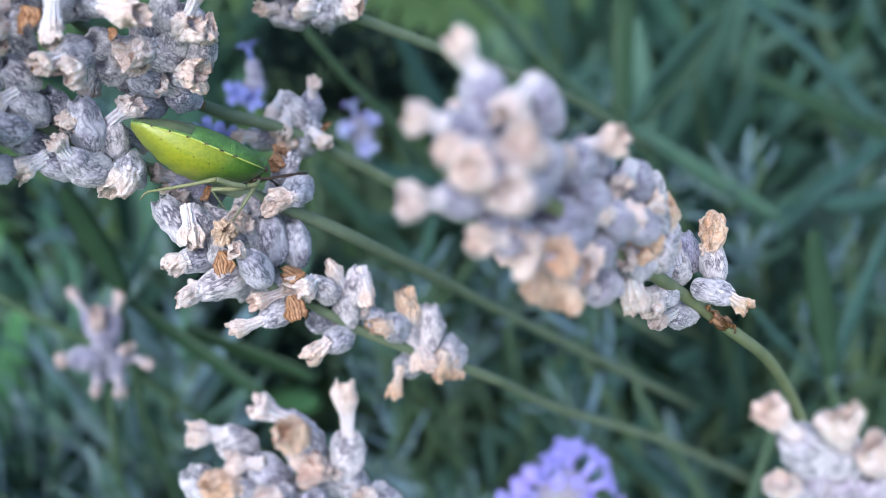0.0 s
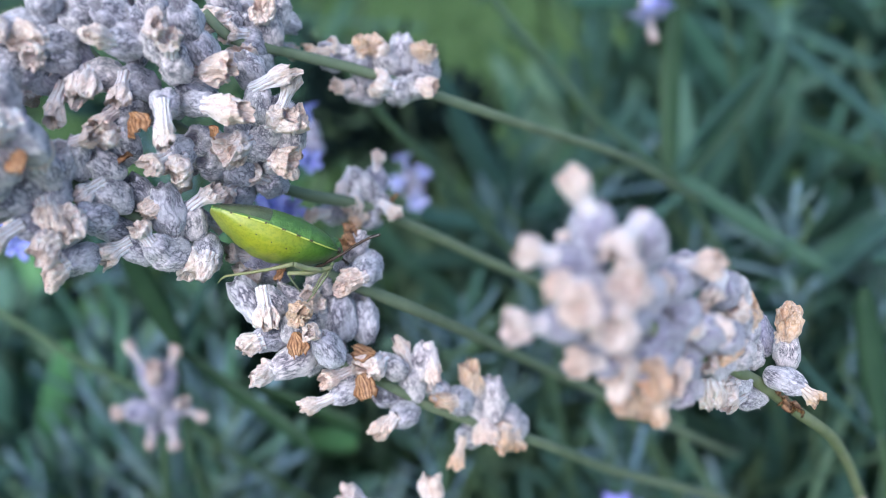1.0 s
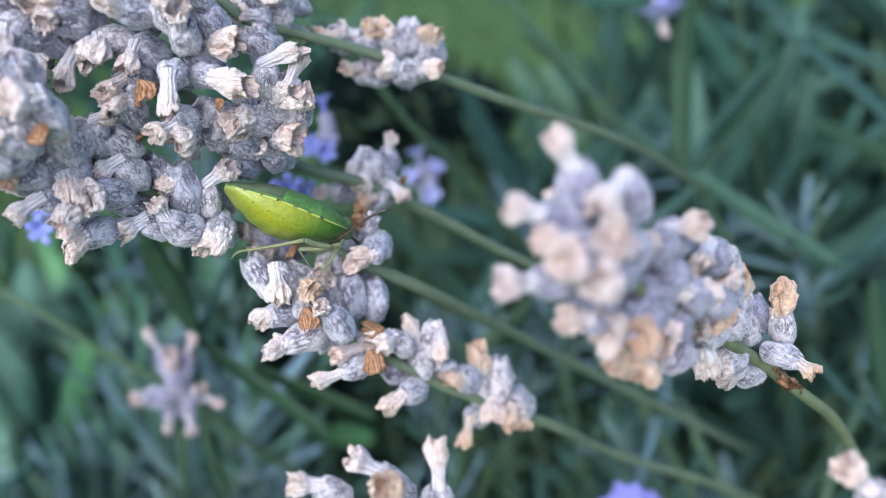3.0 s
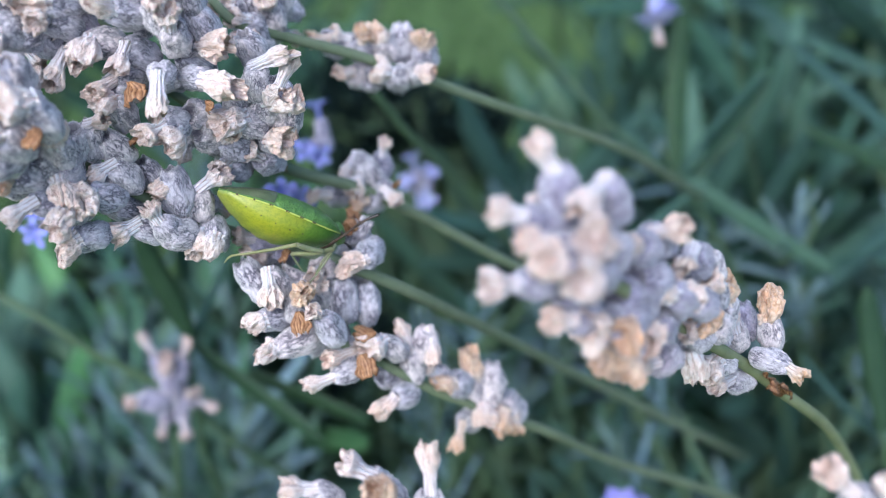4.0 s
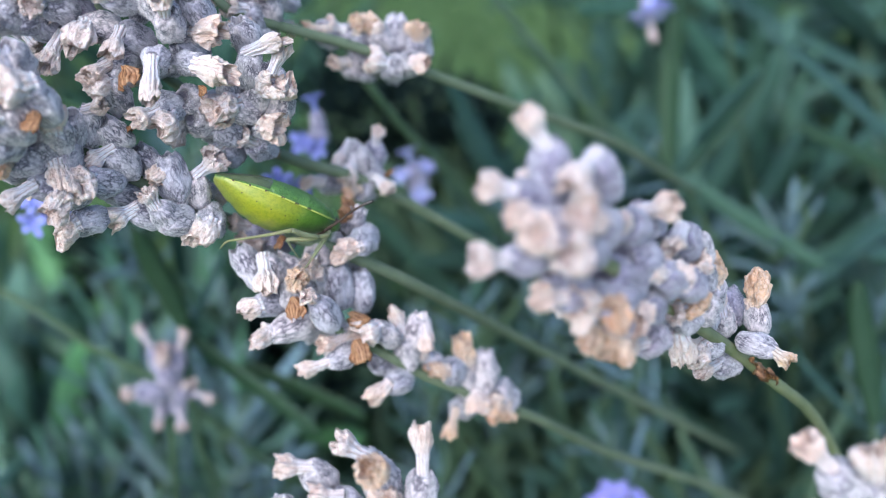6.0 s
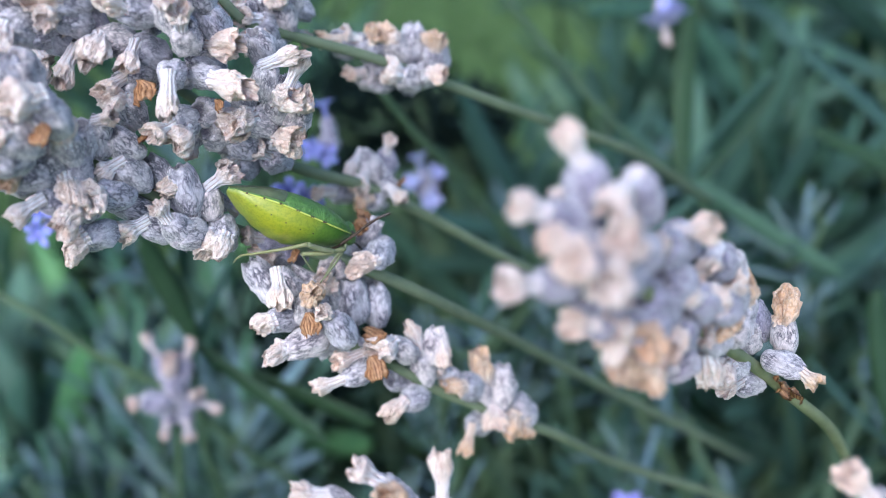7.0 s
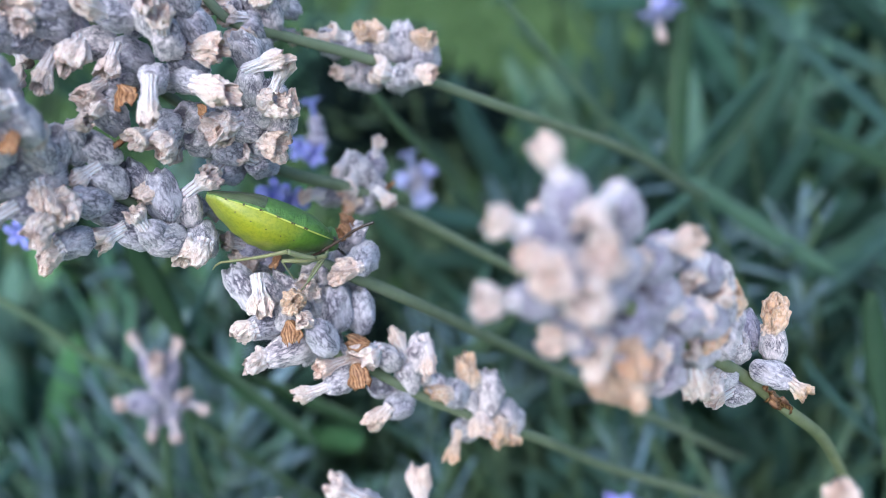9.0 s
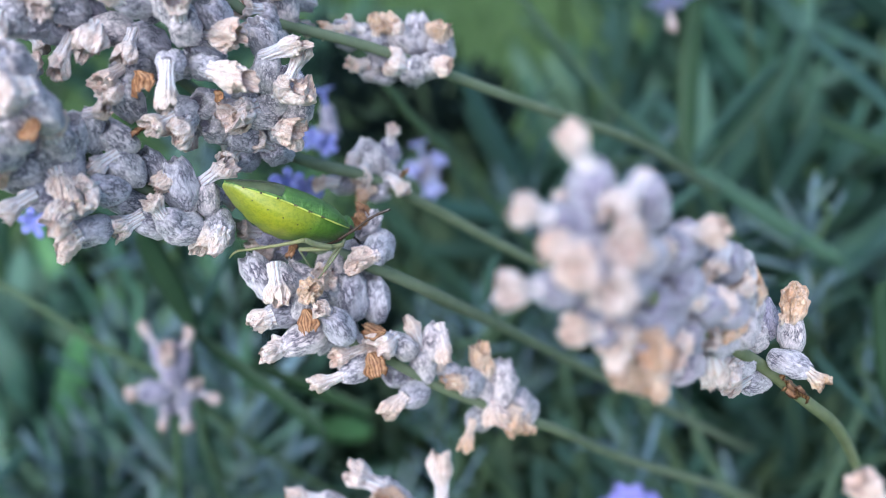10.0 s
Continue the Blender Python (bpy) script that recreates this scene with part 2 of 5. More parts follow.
# ---- flower pieces (unit length along +Z, shared by many flowers) ----
def calyx_mesh(seed, slim):
    """A downy ribbed calyx: narrow foot, swollen middle, puckered mouth with a hollow, short hairs."""
    rnd = random.Random(seed)
    sides, ribs = 39, 13
    prof = [(0.0, 0.30), (0.04, 0.52), (0.12, 0.72), (0.25, 0.9), (0.42, 1.0), (0.58, 0.99), (0.72, 0.93), (0.84, 0.85), (0.93, 0.74), (1.0, 0.58), (1.0, 0.42), (0.9, 0.3)]
    bend, lump = rnd.uniform(-0.12, 0.12), rnd.uniform(0, 50)
    verts, faces, rib = [], [], []
    for i, (z, r) in enumerate(prof):
        for k in range(sides):
            a = 2 * math.pi * k / sides
            crest = 0.5 + 0.5 * math.cos(ribs * a)
            wob = noise.noise((math.cos(a) * 1.4 + lump, math.sin(a) * 1.4, z * 2.6))
            rr = 1.07 * slim * r * (1 + 0.035 * (crest - 0.5) + 0.26 * wob + 0.13 * noise.noise((math.cos(a) * 3 + lump, math.sin(a) * 3, z * 6)))
            zz = z + (0.05 * math.cos(5 * a + lump) * max(0, z - 0.8) / 0.2 if i < 10 else 0)
            verts.append(((rr * math.cos(a) + bend * z * z * 0.5), rr * math.sin(a), zz))
            rib.append(crest * 0.12 + 0.5 if i < 10 else 0.0)
    for i in range(len(prof) - 1):
        for k in range(sides):
            q = (k + 1) % sides
            faces.append((i * sides + k, i * sides + q, (i + 1) * sides + q, (i + 1) * sides + k))
    faces.append(tuple(range(sides))[::-1])
    faces.append(tuple((len(prof) - 1) * sides + k for k in range(sides)))
    for _ in range(420):
        i, k = rnd.randrange(1, 9), rnd.randrange(sides)
        v = Vector(verts[i * sides + k]).lerp(Vector(verts[(i + 1) * sides + k]), rnd.random())
        out = Vector((v.x, v.y, 0)).normalized() + Vector((rnd.uniform(-0.5, 0.5), rnd.uniform(-0.5, 0.5), rnd.uniform(-0.2, 0.9)))
        side = out.cross(Vector((0, 0, 1))).normalized() * 0.006
        n = len(verts)
        verts += [tuple(v - side), tuple(v + side), tuple(v + out * rnd.uniform(0.012, 0.035))]
        rib += [0.9, 0.9, 1.0]
        faces.append((n, n + 1, n + 2))
    return mesh_from("calyx", verts, faces, rib=rib)


def corolla_mesh(seed, neck, flare, cap=False):
    """A dried corolla, radii in millimetres, unit length along +Z: a pleated tube that opens into a few torn lobes, each folded in or out."""
    rnd = random.Random(seed)
    sides, rows, inner = 64, 26, 7
    off = rnd.uniform(0, 99)
    count = rnd.choice((3, 4, 4, 5))
    lobes = [(rnd.uniform(0.55, 1.0), (rnd.uniform(0.3, 0.9) if cap else rnd.uniform(0.2, 0.85)), rnd.uniform(0.85, 1.2)) for _ in range(count)]
    split = 0.12 if cap else rnd.uniform(0.36, 0.5)
    bend, turn = rnd.uniform(-0.45, 0.45), rnd.uniform(0, 6.28)
    verts, faces, tip, crease = [], [], [], []
    for i in range(rows + inner):
        deep = max(0, i - rows + 1) / inner
        s = min(1.0, i / (rows - 1)) * (1 - 0.45 * deep)
        q = max(0.0, (s - split) / (1 - split))
        open_up = math.sin(0.5 * math.pi * min(1, 1.5 * q))
        for k in range(sides):
            a = 2 * math.pi * k / sides
            ca, sa = math.cos(a), math.sin(a)
            u = (a + turn) / (2 * math.pi) * count
            one, two, mix = lobes[int(u) % count], lobes[int(u + 1) % count], u % 1
            mix = mix * mix * (3 - 2 * mix)
            long, fold, out = (p + (r - p) * mix for p, r in zip(one, two))
            h = abs(math.cos(math.pi * u)) ** 0.5
            vein = math.cos(9 * a + off + 1.2 * s + 0.8 * math.sin(2 * a + off))
            pleat = 0.085 * vein + 0.06 * math.cos(4 * a + 2 * off)
            r = neck * (1 - 0.14 * math.sin(math.pi * min(1, s / max(0.2, split)))) * (1 + pleat)
            r += (flare * out - neck) * open_up
            r -= fold * flare * (0.95 if cap else 0.75) * q ** (3.0 if cap else 2.4)
            z = s if s < split else split + (1 - split) * q * ((0.84 if cap else 0.72) + (0.16 if cap else 0.28) * h * long) + 0.1 * fold * q * (1 - q)
            p = Vector((r * ca * 0.85 + off, r * sa * 0.85, z * (2.9 if not cap else 2.1)))
            rough = min(1.0, abs(3.0 * noise.noise(p)))
            ripple = min(1.0, abs(3.0 * noise.noise(p * 2.4 + Vector((9, 3, 1)))))
            wob = noise.noise(p * 0.7)
            f = 0.25 + 0.75 * min(1.0, 2 * q)
            r += flare * f * (0.21 * (0.5 - rough) + 0.13 * (ripple - 0.5) + (0.62 if cap else 0.46) * wob)
            z += (1 - split) * min(1, 2 * q) * (0.12 * (0.5 - rough) + 0.05 * (ripple - 0.5) + 0.36 * wob)
            r = max(0.03 * flare, r) * (1 - 0.85 * deep)
            verts.append((r * ca + bend * z * z, r * sa, z - 0.02 * (deep > 0)))
            rim = max(0.0, (q - 0.8) / 0.2) if deep == 0 else 1.0
            tip.append(min(1.0, 1.6 * q))
            # brown vein lines, plus fold valleys that the material darkens like shade
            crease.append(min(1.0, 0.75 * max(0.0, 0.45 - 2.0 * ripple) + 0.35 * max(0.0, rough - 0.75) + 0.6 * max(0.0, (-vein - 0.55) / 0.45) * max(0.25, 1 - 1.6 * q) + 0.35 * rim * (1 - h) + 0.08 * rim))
    for i in range(rows + inner - 1):
        for k in range(sides):
            q = (k + 1) % sides
            faces.append((i * sides + k, i * sides + q, (i + 1) * sides + q, (i + 1) * sides + k))
    faces.append(tuple(range(sides))[::-1])
    faces.append(tuple((rows + inner - 1) * sides + k for k in range(sides)))
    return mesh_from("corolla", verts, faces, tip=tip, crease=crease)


def bract_mesh(seed):
    """A fan-shaped, ribbed, papery bract, cupped, with thickness."""
    rnd = random.Random(seed)
    rows, cols = 9, 15
    verts, faces, rib = [], [], []
    off = rnd.uniform(0, 50)
    for layer in (0, 1):
        for i in range(rows):
            u = i / (rows - 1)
            half = (0.16 + 0.36 * math.sin(0.5 * math.pi * min(1.0, 1.5 * u))) * (1.0 if u < 0.75 else 1 - (u - 0.75) * 1.6)
            for k in range(cols):
                w = 2 * k / (cols - 1) - 1
                crest = 0.5 + 0.5 * math.cos(w * 3.5 * 2 * math.pi)
                wob = noise.noise((w * 2 + off, u * 3, 0))
                verts.append((w * half * (1 + 0.25 * noise.noise((u * 4, off, w))), 0.2 * (1 - w * w) + 0.04 * crest + 0.2 * wob - 0.025 * layer, u * (1 + 0.22 * noise.noise((w * 3.1 + off, 7, 0)) * u) + 0.05 * wob))
                rib.append(crest)
    size = rows * cols
    for i in range(rows - 1):
        for k in range(cols - 1):
            q = i * cols + k
            faces += [(q, q + 1, q + cols + 1, q + cols), (size + q + cols, size + q + cols + 1, size + q + 1, size + q)]
    rim = [k for k in range(cols)] + [i * cols + cols - 1 for i in range(1, rows)] + [size - 2 - k for k in range(cols - 1)] + [i * cols for i in range(rows - 2, 0, -1)]
    for a, b in zip(rim, rim[1:] + rim[:1]):
        faces.append((b, a, size + a, size + b))
    return mesh_from("bract", verts, faces, rib=rib)


def petal_flower_mesh(seed):
    """A fresh two-lipped corolla, unit length: slim tube that opens into five rounded spreading lobes."""
    rnd = random.Random(seed)
    verts, faces = [], []
    sides = 50
    sizes = [1.0, 1.0, 0.72, 0.75, 0.72]
    prof = [(-0.1, 0.09, 0), (0.2, 0.1, 0), (0.45, 0.12, 0), (0.6, 0.16, 0.1), (0.68, 0.24, 0.4), (0.74, 0.36, 0.8), (0.77, 0.48, 1), (0.76, 0.56, 1), (0.74, 0.55, 1), (0.74, 0.46, 1), (0.71, 0.34, 0.8), (0.64, 0.2, 0.4), (0.5, 0.09, 0)]
    for i, (z, r, f) in enumerate(prof):
        for k in range(sides):
            a = 2 * math.pi * k / sides
            lobe = abs(math.cos(2.5 * a)) ** 0.6 * sizes[int((a / (2 * math.pi) * 5 + 0.5)) % 5]
            rr = r * (1 - f + f * (0.28 + 0.85 * lobe)) * (1 + 0.12 * f * noise.noise((math.cos(a) * 2, math.sin(a) * 2, seed)))
            verts.append((rr * math.cos(a), rr * math.sin(a), z + 0.1 * f * noise.noise((math.cos(a) * 1.6, math.sin(a) * 1.6, seed + 5))))
            if i:
                q = (k + 1) % sides
                faces.append(((i - 1) * sides + k, (i - 1) * sides + q, i * sides + q, i * sides + k))
    faces.append(tuple(range(sides))[::-1])
    faces.append(tuple((len(prof) - 1) * sides + k for k in range(sides)))
    return mesh_from("corolla", verts, faces)


CALYXES = [calyx_mesh(10 + i, s) for i, s in enumerate((0.28, 0.3, 0.315, 0.335, 0.305, 0.29))]
COROLLAS = [corolla_mesh(40 + i, n, f) for i, (n, f) in enumerate(((0.6, 1.08), (0.66, 1.16), (0.56, 1.0), (0.64, 1.14), (0.58, 1.08), (0.68, 1.2), (0.6, 1.0), (0.58, 1.12)))]
CAPS = [corolla_mesh(140 + i, n, f, True) for i, (n, f) in enumerate(((0.75, 1.2), (0.8, 1.26), (0.7, 1.12), (0.78, 1.24), (0.72, 1.3), (0.8, 1.18), (0.7, 1.22), (0.76, 1.14)))]
BRACTS = [bract_mesh(90 + i) for i in range(4)]
FRESH = [petal_flower_mesh(100 + i) for i in range(4)]
dice = random.Random(7)


def reach(a, b, least):
    """b, brought towards the eye where the way from a to b is shorter than least."""
    way = Vector(b) - Vector(a)
    flat = way.length
    if flat < least and way.z > -0.5 * flat:
        way.z += math.sqrt(max(0, least * least - flat * flat))
    return way


def flower(spike, base, mouth, end=None, kind=""):
    """One spent flower on a spike: a calyx from its foot to its mouth, and the withered corolla from there to its frilled end."""
    base, mouth = Vector(base), Vector(mouth)
    way = reach(base, mouth, 3.7)
    size = min(way.length, 6.0)
    foot = mouth - way.normalized() * size
    c = Matrix.Translation(local(spike, foot)) @ aim(foot, mouth, dice.uniform(0, 6.28)) @ Matrix.Scale(size * MM, 4)
    calyx = part("calyx", dice.choice(CALYXES), CALYX_DIM if "o" in kind else CALYX_VIOLET if "v" in kind else CALYX, spike, c)
    if end is None:
        return calyx
    end = Vector(end)
    way = reach(mouth, end, 1.9)
    size = way.length * 1.04 + 0.3
    girth = dice.uniform(0.92, 1.08) * (1.2 if "w" in kind else 1.04)
    mat = COROLLA_DIM if "o" in kind else COROLLA_TAN if "t" in kind else COROLLA_GREY if "g" in kind else COROLLA
    start = mouth - way.normalized() * 0.4
    d = Matrix.Translation(local(spike, start)) @ aim(start, start + way, dice.uniform(0, 6.28)) @ Matrix.Diagonal((girth * MM, girth * MM, size * MM, 1))
    part("corolla", dice.choice(CAPS if "w" in kind else COROLLAS), mat, calyx, c.inverted() @ d)
    return calyx


def bract(spike, foot, end, facing=0.0):
    way = Vector(end) - Vector(foot)
    m = Matrix.Translation(local(spike, foot)) @ aim(foot, end, facing) @ Matrix.Scale(0.66 * way.length * MM, 4)
    part("bract", dice.choice(BRACTS), BRACT, spike, m, "brown ribbed papery bract")


def fresh_flower(spike, base, mouth, end, mat):
    base, mouth, end = Vector(base), Vector(mouth), Vector(end)
    way = reach(base, mouth, 3.4)
    foot = mouth - way
    c = Matrix.Translation(local(spike, foot)) @ aim(foot, mouth, dice.uniform(0, 6.28)) @ Matrix.Scale(way.length * MM, 4)
    calyx = part("calyx", dice.choice(CALYXES), CALYX_VIOLET, spike, c)
    way = reach(mouth, end, 3.0)
    d = Matrix.Translation(local(spike, mouth)) @ aim(mouth, mouth + way, dice.uniform(0, 6.28)) @ Matrix.Scale(1.05 * way.length * MM, 4)
    part("corolla", dice.choice(FRESH), mat, calyx, c.inverted() @ d, "fresh violet two-lipped corolla")


def root_of(x, y):
    """A point of the ground, in the bush space."""
    return tuple(BUSH.inverted() @ Vector((x, y, 0.0)) / MM)


def stem(spike, points, r0, r1, mat, rooted=None):
    """The flowering stem of a spike, from its tip down through the points to its root."""
    pts = list(points) + ([root_of(*rooted)] if rooted else [])
    line = [local(spike, p) for p in spline(pts, 8)]
    k = len(line) - 1
    radii = [MM * 0.9 * (r0 + (r1 - r0) * min(1, 1.6 * i / k)) for i in range(k + 1)]
    return part("stem", tube("stem", line, radii, 12, 0.06), mat, spike)


def filler(spike, count, centre, spread, away, seed, kind=""):
    """Further flowers of a whorl, crowded behind those in front."""
    rnd = random.Random(seed)
    c = Vector(centre)
    for _ in range(count):
        d = Vector((rnd.gauss(0, 0.8), rnd.gauss(0, 0.8), -rnd.uniform(0.3, 1.6))).normalized()
        b = c + Vector((rnd.uniform(-0.4, 0.4) * spread[0], rnd.uniform(-0.4, 0.4) * spread[1], -away))
        m = b + d * rnd.uniform(3.6, 4.4)
        flower(spike, b, m, m + d * rnd.uniform(1.8, 2.6) if rnd.random() < 0.35 else None, rnd.choice(("", "g")) + kind)


# ---- spent lavender spikes ----
SPENT = "spent lavender spikes"

# the spike that carries the bug
bug_spike = thing("lavender_spike", (-14.9, 3.8, -104.0), "spent grey lavender spike with a bug on it", "lavender", SPENT)
stem(bug_spike, [(-48.9, 18.3, -84.0), (-44.8, 15.9, -87.0), (-42.0, 13.9, -91.0), (-37.6, 11.7, -92.0), (-33.4, 9.5, -99.0), (-25.8, 6.8, -104.0), (-20.0, 5.6, -104.0), (-15.2, 3.7, -107.0), (-5.2, -1.4, -122.0), (11.9, -11.0, -152.0), (44.9, -28.9, -200.0), (80.7, -51.3, -320.0)], 0.6, 0.85, STEM, (0.182, 0.495))
flower(bug_spike, (-18.1, 7.2, -106.0), (-15.7, 9.8, -106.0))
flower(bug_spike, (-14.9, 6.6, -104.0), (-15.8, 5.3, -102.0), (-17.6, 4.6, -100.0), "w")
flower(bug_spike, (-15.7, 7.7, -106.0), (-15.0, 5.5, -105.0))
flower(bug_spike, (-31.2, 8.9, -97.0), (-29.8, 7.2, -95.0), (-30.4, 4.8, -94.0), "w")
flower(bug_spike, (-30.3, 6.9, -97.0), (-31.5, 7.4, -96.0), (-31.2, 5.6, -95.0), "w")
flower(bug_spike, (-31.7, 9.1, -95.0), (-31.2, 12.1, -94.0), (-28.6, 14.0, -93.0), "g")
flower(bug_spike, (-32.9, 9.4, -94.0), (-33.9, 13.8, -92.0))
flower(bug_spike, (-32.9, 8.8, -95.0), (-34.1, 12.1, -93.0), (-34.9, 10.8, -91.0), "gw")
flower(bug_spike, (-32.5, 8.0, -94.0), (-34.0, 7.1, -92.0))
flower(bug_spike, (-33.2, 6.6, -93.0), (-34.5, 8.7, -91.0), (-35.2, 10.3, -90.0))
flower(bug_spike, (-34.8, 7.4, -92.0), (-36.5, 8.3, -91.0), (-39.0, 6.9, -90.0), "g")
flower(bug_spike, (-36.8, 11.8, -90.0), (-37.9, 13.8, -88.0), (-40.3, 12.0, -87.0), "g")
flower(bug_spike, (-35.6, 12.0, -93.0), (-36.7, 14.5, -92.0))
flower(bug_spike, (-37.4, 9.5, -93.0), (-38.7, 10.0, -91.0))
flower(bug_spike, (-41.5, 13.9, -86.0), (-41.3, 11.6, -84.0), (-40.2, 8.6, -83.0), "w")
flower(bug_spike, (-38.0, 10.7, -87.0), (-39.0, 10.6, -86.0), (-39.9, 9.9, -85.0), "w")
flower(bug_spike, (-41.8, 10.3, -84.0), (-43.1, 9.7, -83.0), (-45.7, 8.0, -82.0), "g")
flower(bug_spike, (-39.0, 7.4, -87.0), (-40.5, 6.5, -86.0), (-42.1, 5.3, -85.0), "w")
flower(bug_spike, (-40.6, 10.1, -85.0), (-40.7, 8.7, -84.0), (-40.8, 7.3, -83.0), "w")
flower(bug_spike, (-41.6, 13.7, -83.0), (-40.5, 15.0, -81.0), (-40.1, 16.2, -80.0), "w")
flower(bug_spike, (-40.2, 14.5, -88.0), (-39.5, 17.2, -86.0), (-37.2, 17.4, -85.0), "g")
flower(bug_spike, (-41.6, 14.4, -86.0), (-40.7, 16.4, -85.0))
flower(bug_spike, (-37.4, 14.5, -88.0), (-38.5, 16.2, -87.0))
flower(bug_spike, (-40.6, 15.2, -78.0), (-40.1, 17.6, -75.0), (-41.9, 16.7, -73.0), "w")
flower(bug_spike, (-42.9, 13.8, -77.0), (-41.8, 15.6, -75.0))
flower(bug_spike, (-43.1, 19.2, -78.0), (-42.7, 20.7, -76.0))
flower(bug_spike, (-43.3, 12.5, -84.0), (-42.7, 13.6, -82.0))
flower(bug_spike, (-45.7, 11.6, -85.0), (-46.1, 12.2, -82.0), (-46.1, 12.5, -80.0), "t")
flower(bug_spike, (-26.0, 5.2, -105.0), (-27.4, 5.8, -103.0), (-28.5, 7.0, -102.0), "g")
flower(bug_spike, (-19.8, 4.7, -105.0), (-20.7, 4.0, -103.0), (-21.0, 3.2, -102.0), "g")
flower(bug_spike, (-43.4, 17.9, -78.0), (-43.1, 20.9, -76.0))
flower(bug_spike, (-39.6, 15.3, -77.0), (-40.7, 16.9, -75.0), (-42.2, 16.9, -74.0), "w")
flower(bug_spike, (-44.1, 16.3, -77.0), (-45.0, 18.8, -75.0))
flower(bug_spike, (-42.3, 13.8, -77.0), (-42.9, 14.5, -75.0), (-44.2, 13.8, -74.0), "w")
flower(bug_spike, (-43.2, 13.5, -78.0), (-44.0, 11.7, -76.0), (-45.2, 8.3, -75.0), "g")
flower(bug_spike, (-46.0, 14.2, -78.0), (-46.8, 15.8, -76.0))
flower(bug_spike, (-46.9, 11.9, -79.0), (-47.9, 12.6, -77.0), (-49.3, 11.4, -76.0), "w")
flower(bug_spike, (-43.1, 12.3, -82.0), (-44.5, 11.6, -81.0), (-44.8, 10.3, -80.0), "t")
flower(bug_spike, (-47.6, 17.0, -80.0), (-49.2, 18.1, -78.0), (-50.6, 17.4, -77.0), "w")
flower(bug_spike, (-45.1, 11.4, -83.0), (-46.8, 11.7, -82.0))
bract(bug_spike, (-39.8, 15.3, -76.0), (-40.4, 12.4, -75.0), 0.4)
bract(bug_spike, (-35.9, 16.5, -90.0), (-37.3, 14.8, -88.0), 1.2)
bract(bug_spike, (-23.8, 6.3, -102.0), (-24.6, 4.0, -101.0), 1.0)
bract(bug_spike, (-17.1, 10.6, -106.0), (-18.7, 10.8, -105.0), 0.9)
bract(bug_spike, (-18.0, 11.0, -107.0), (-16.8, 9.2, -106.0), 2.2)
bract(bug_spike, (-16.8, 8.7, -105.0), (-18.7, 10.3, -104.0), 0.5)
bract(bug_spike, (-16.5, 9.2, -106.0), (-17.5, 11.4, -106.0), 1.6)
bract(bug_spike, (-17.2, 8.2, -104.0), (-19.2, 9.4, -104.0), 2.6)
flower(bug_spike, (-25.3, 6.9, -102.0), (-27.6, 7.4, -101.0), (-29.5, 7.6, -100.0), "go")
flower(bug_spike, (-23.8, 5.9, -104.0), (-26.1, 6.3, -103.0), (-27.2, 5.5, -102.0), "o")
filler(bug_spike, 5, (-36.1, 10.3, -96.0), (6, 4, 0), 2, 1)
filler(bug_spike, 4, (-42.7, 13.3, -90.0), (6, 4, 0), 2, 2)
filler(bug_spike, 6, (-46.7, 17.3, -84.0), (6, 6, 0), 2, 3)
filler(bug_spike, 5, (-18.0, 5.8, -108.0), (3, 3, 0), 2, 4)

# the lower spike, whose tip reaches under the bug
low_spike = thing("lavender_spike", (-8.8, -9.7, -112.0), "spent grey lavender spike with tan withered corollas", "lavender", SPENT)
stem(low_spike, [(-25.0, -0.2, -101.0), (-19.7, -2.9, -103.0), (-14.4, -5.9, -107.0), (-8.8, -9.4, -112.0), (-3.5, -11.9, -117.0), (2.3, -14.4, -122.0), (16.1, -23.2, -148.0), (41.6, -35.8, -185.0), (71.3, -53.7, -230.0)], 0.5, 0.8, STEM, (0.18, 0.40))
flower(low_spike, (-25.5, 0.7, -101.0), (-28.2, 4.8, -99.0))
flower(low_spike, (-23.6, 1.7, -101.0), (-25.1, 3.9, -98.0), (-24.3, 0.0, -97.0))
flower(low_spike, (-23.0, -1.4, -102.0), (-22.0, 1.1, -99.0), (-20.6, 1.9, -96.0), "tw")
flower(low_spike, (-23.6, -0.5, -101.0), (-25.8, -1.2, -99.0), (-27.6, -2.0, -98.0), "w")
flower(low_spike, (-20.2, -2.6, -102.0), (-24.5, -4.3, -100.0), (-26.5, -4.6, -99.0), "w")
flower(low_spike, (-17.8, -3.6, -101.0), (-19.6, -0.5, -98.0), (-20.2, 0.4, -96.0), "g")
flower(low_spike, (-18.1, -1.7, -106.0), (-18.4, 3.3, -104.0))
flower(low_spike, (-15.6, -2.0, -108.0), (-16.3, 2.8, -106.0))
flower(low_spike, (-20.0, -0.4, -105.0), (-20.5, 2.2, -103.0), (-20.9, 3.6, -102.0), "gw")
flower(low_spike, (-21.2, -0.1, -104.0), (-24.4, 3.8, -101.0))
flower(low_spike, (-11.6, -5.4, -108.0), (-13.9, -3.5, -105.0), (-15.7, -4.9, -103.0), "w")
flower(low_spike, (-16.6, -4.9, -106.0), (-17.2, -4.7, -104.0), (-19.9, -5.7, -102.0))
flower(low_spike, (-15.8, -6.4, -105.0), (-18.8, -7.4, -103.0), (-22.2, -8.6, -102.0))
flower(low_spike, (-10.5, -9.7, -110.0), (-12.7, -10.2, -108.0), (-14.6, -12.5, -107.0), "w")
flower(low_spike, (-10.2, -8.7, -111.0), (-10.8, -4.9, -109.0), (-12.4, -1.0, -108.0))
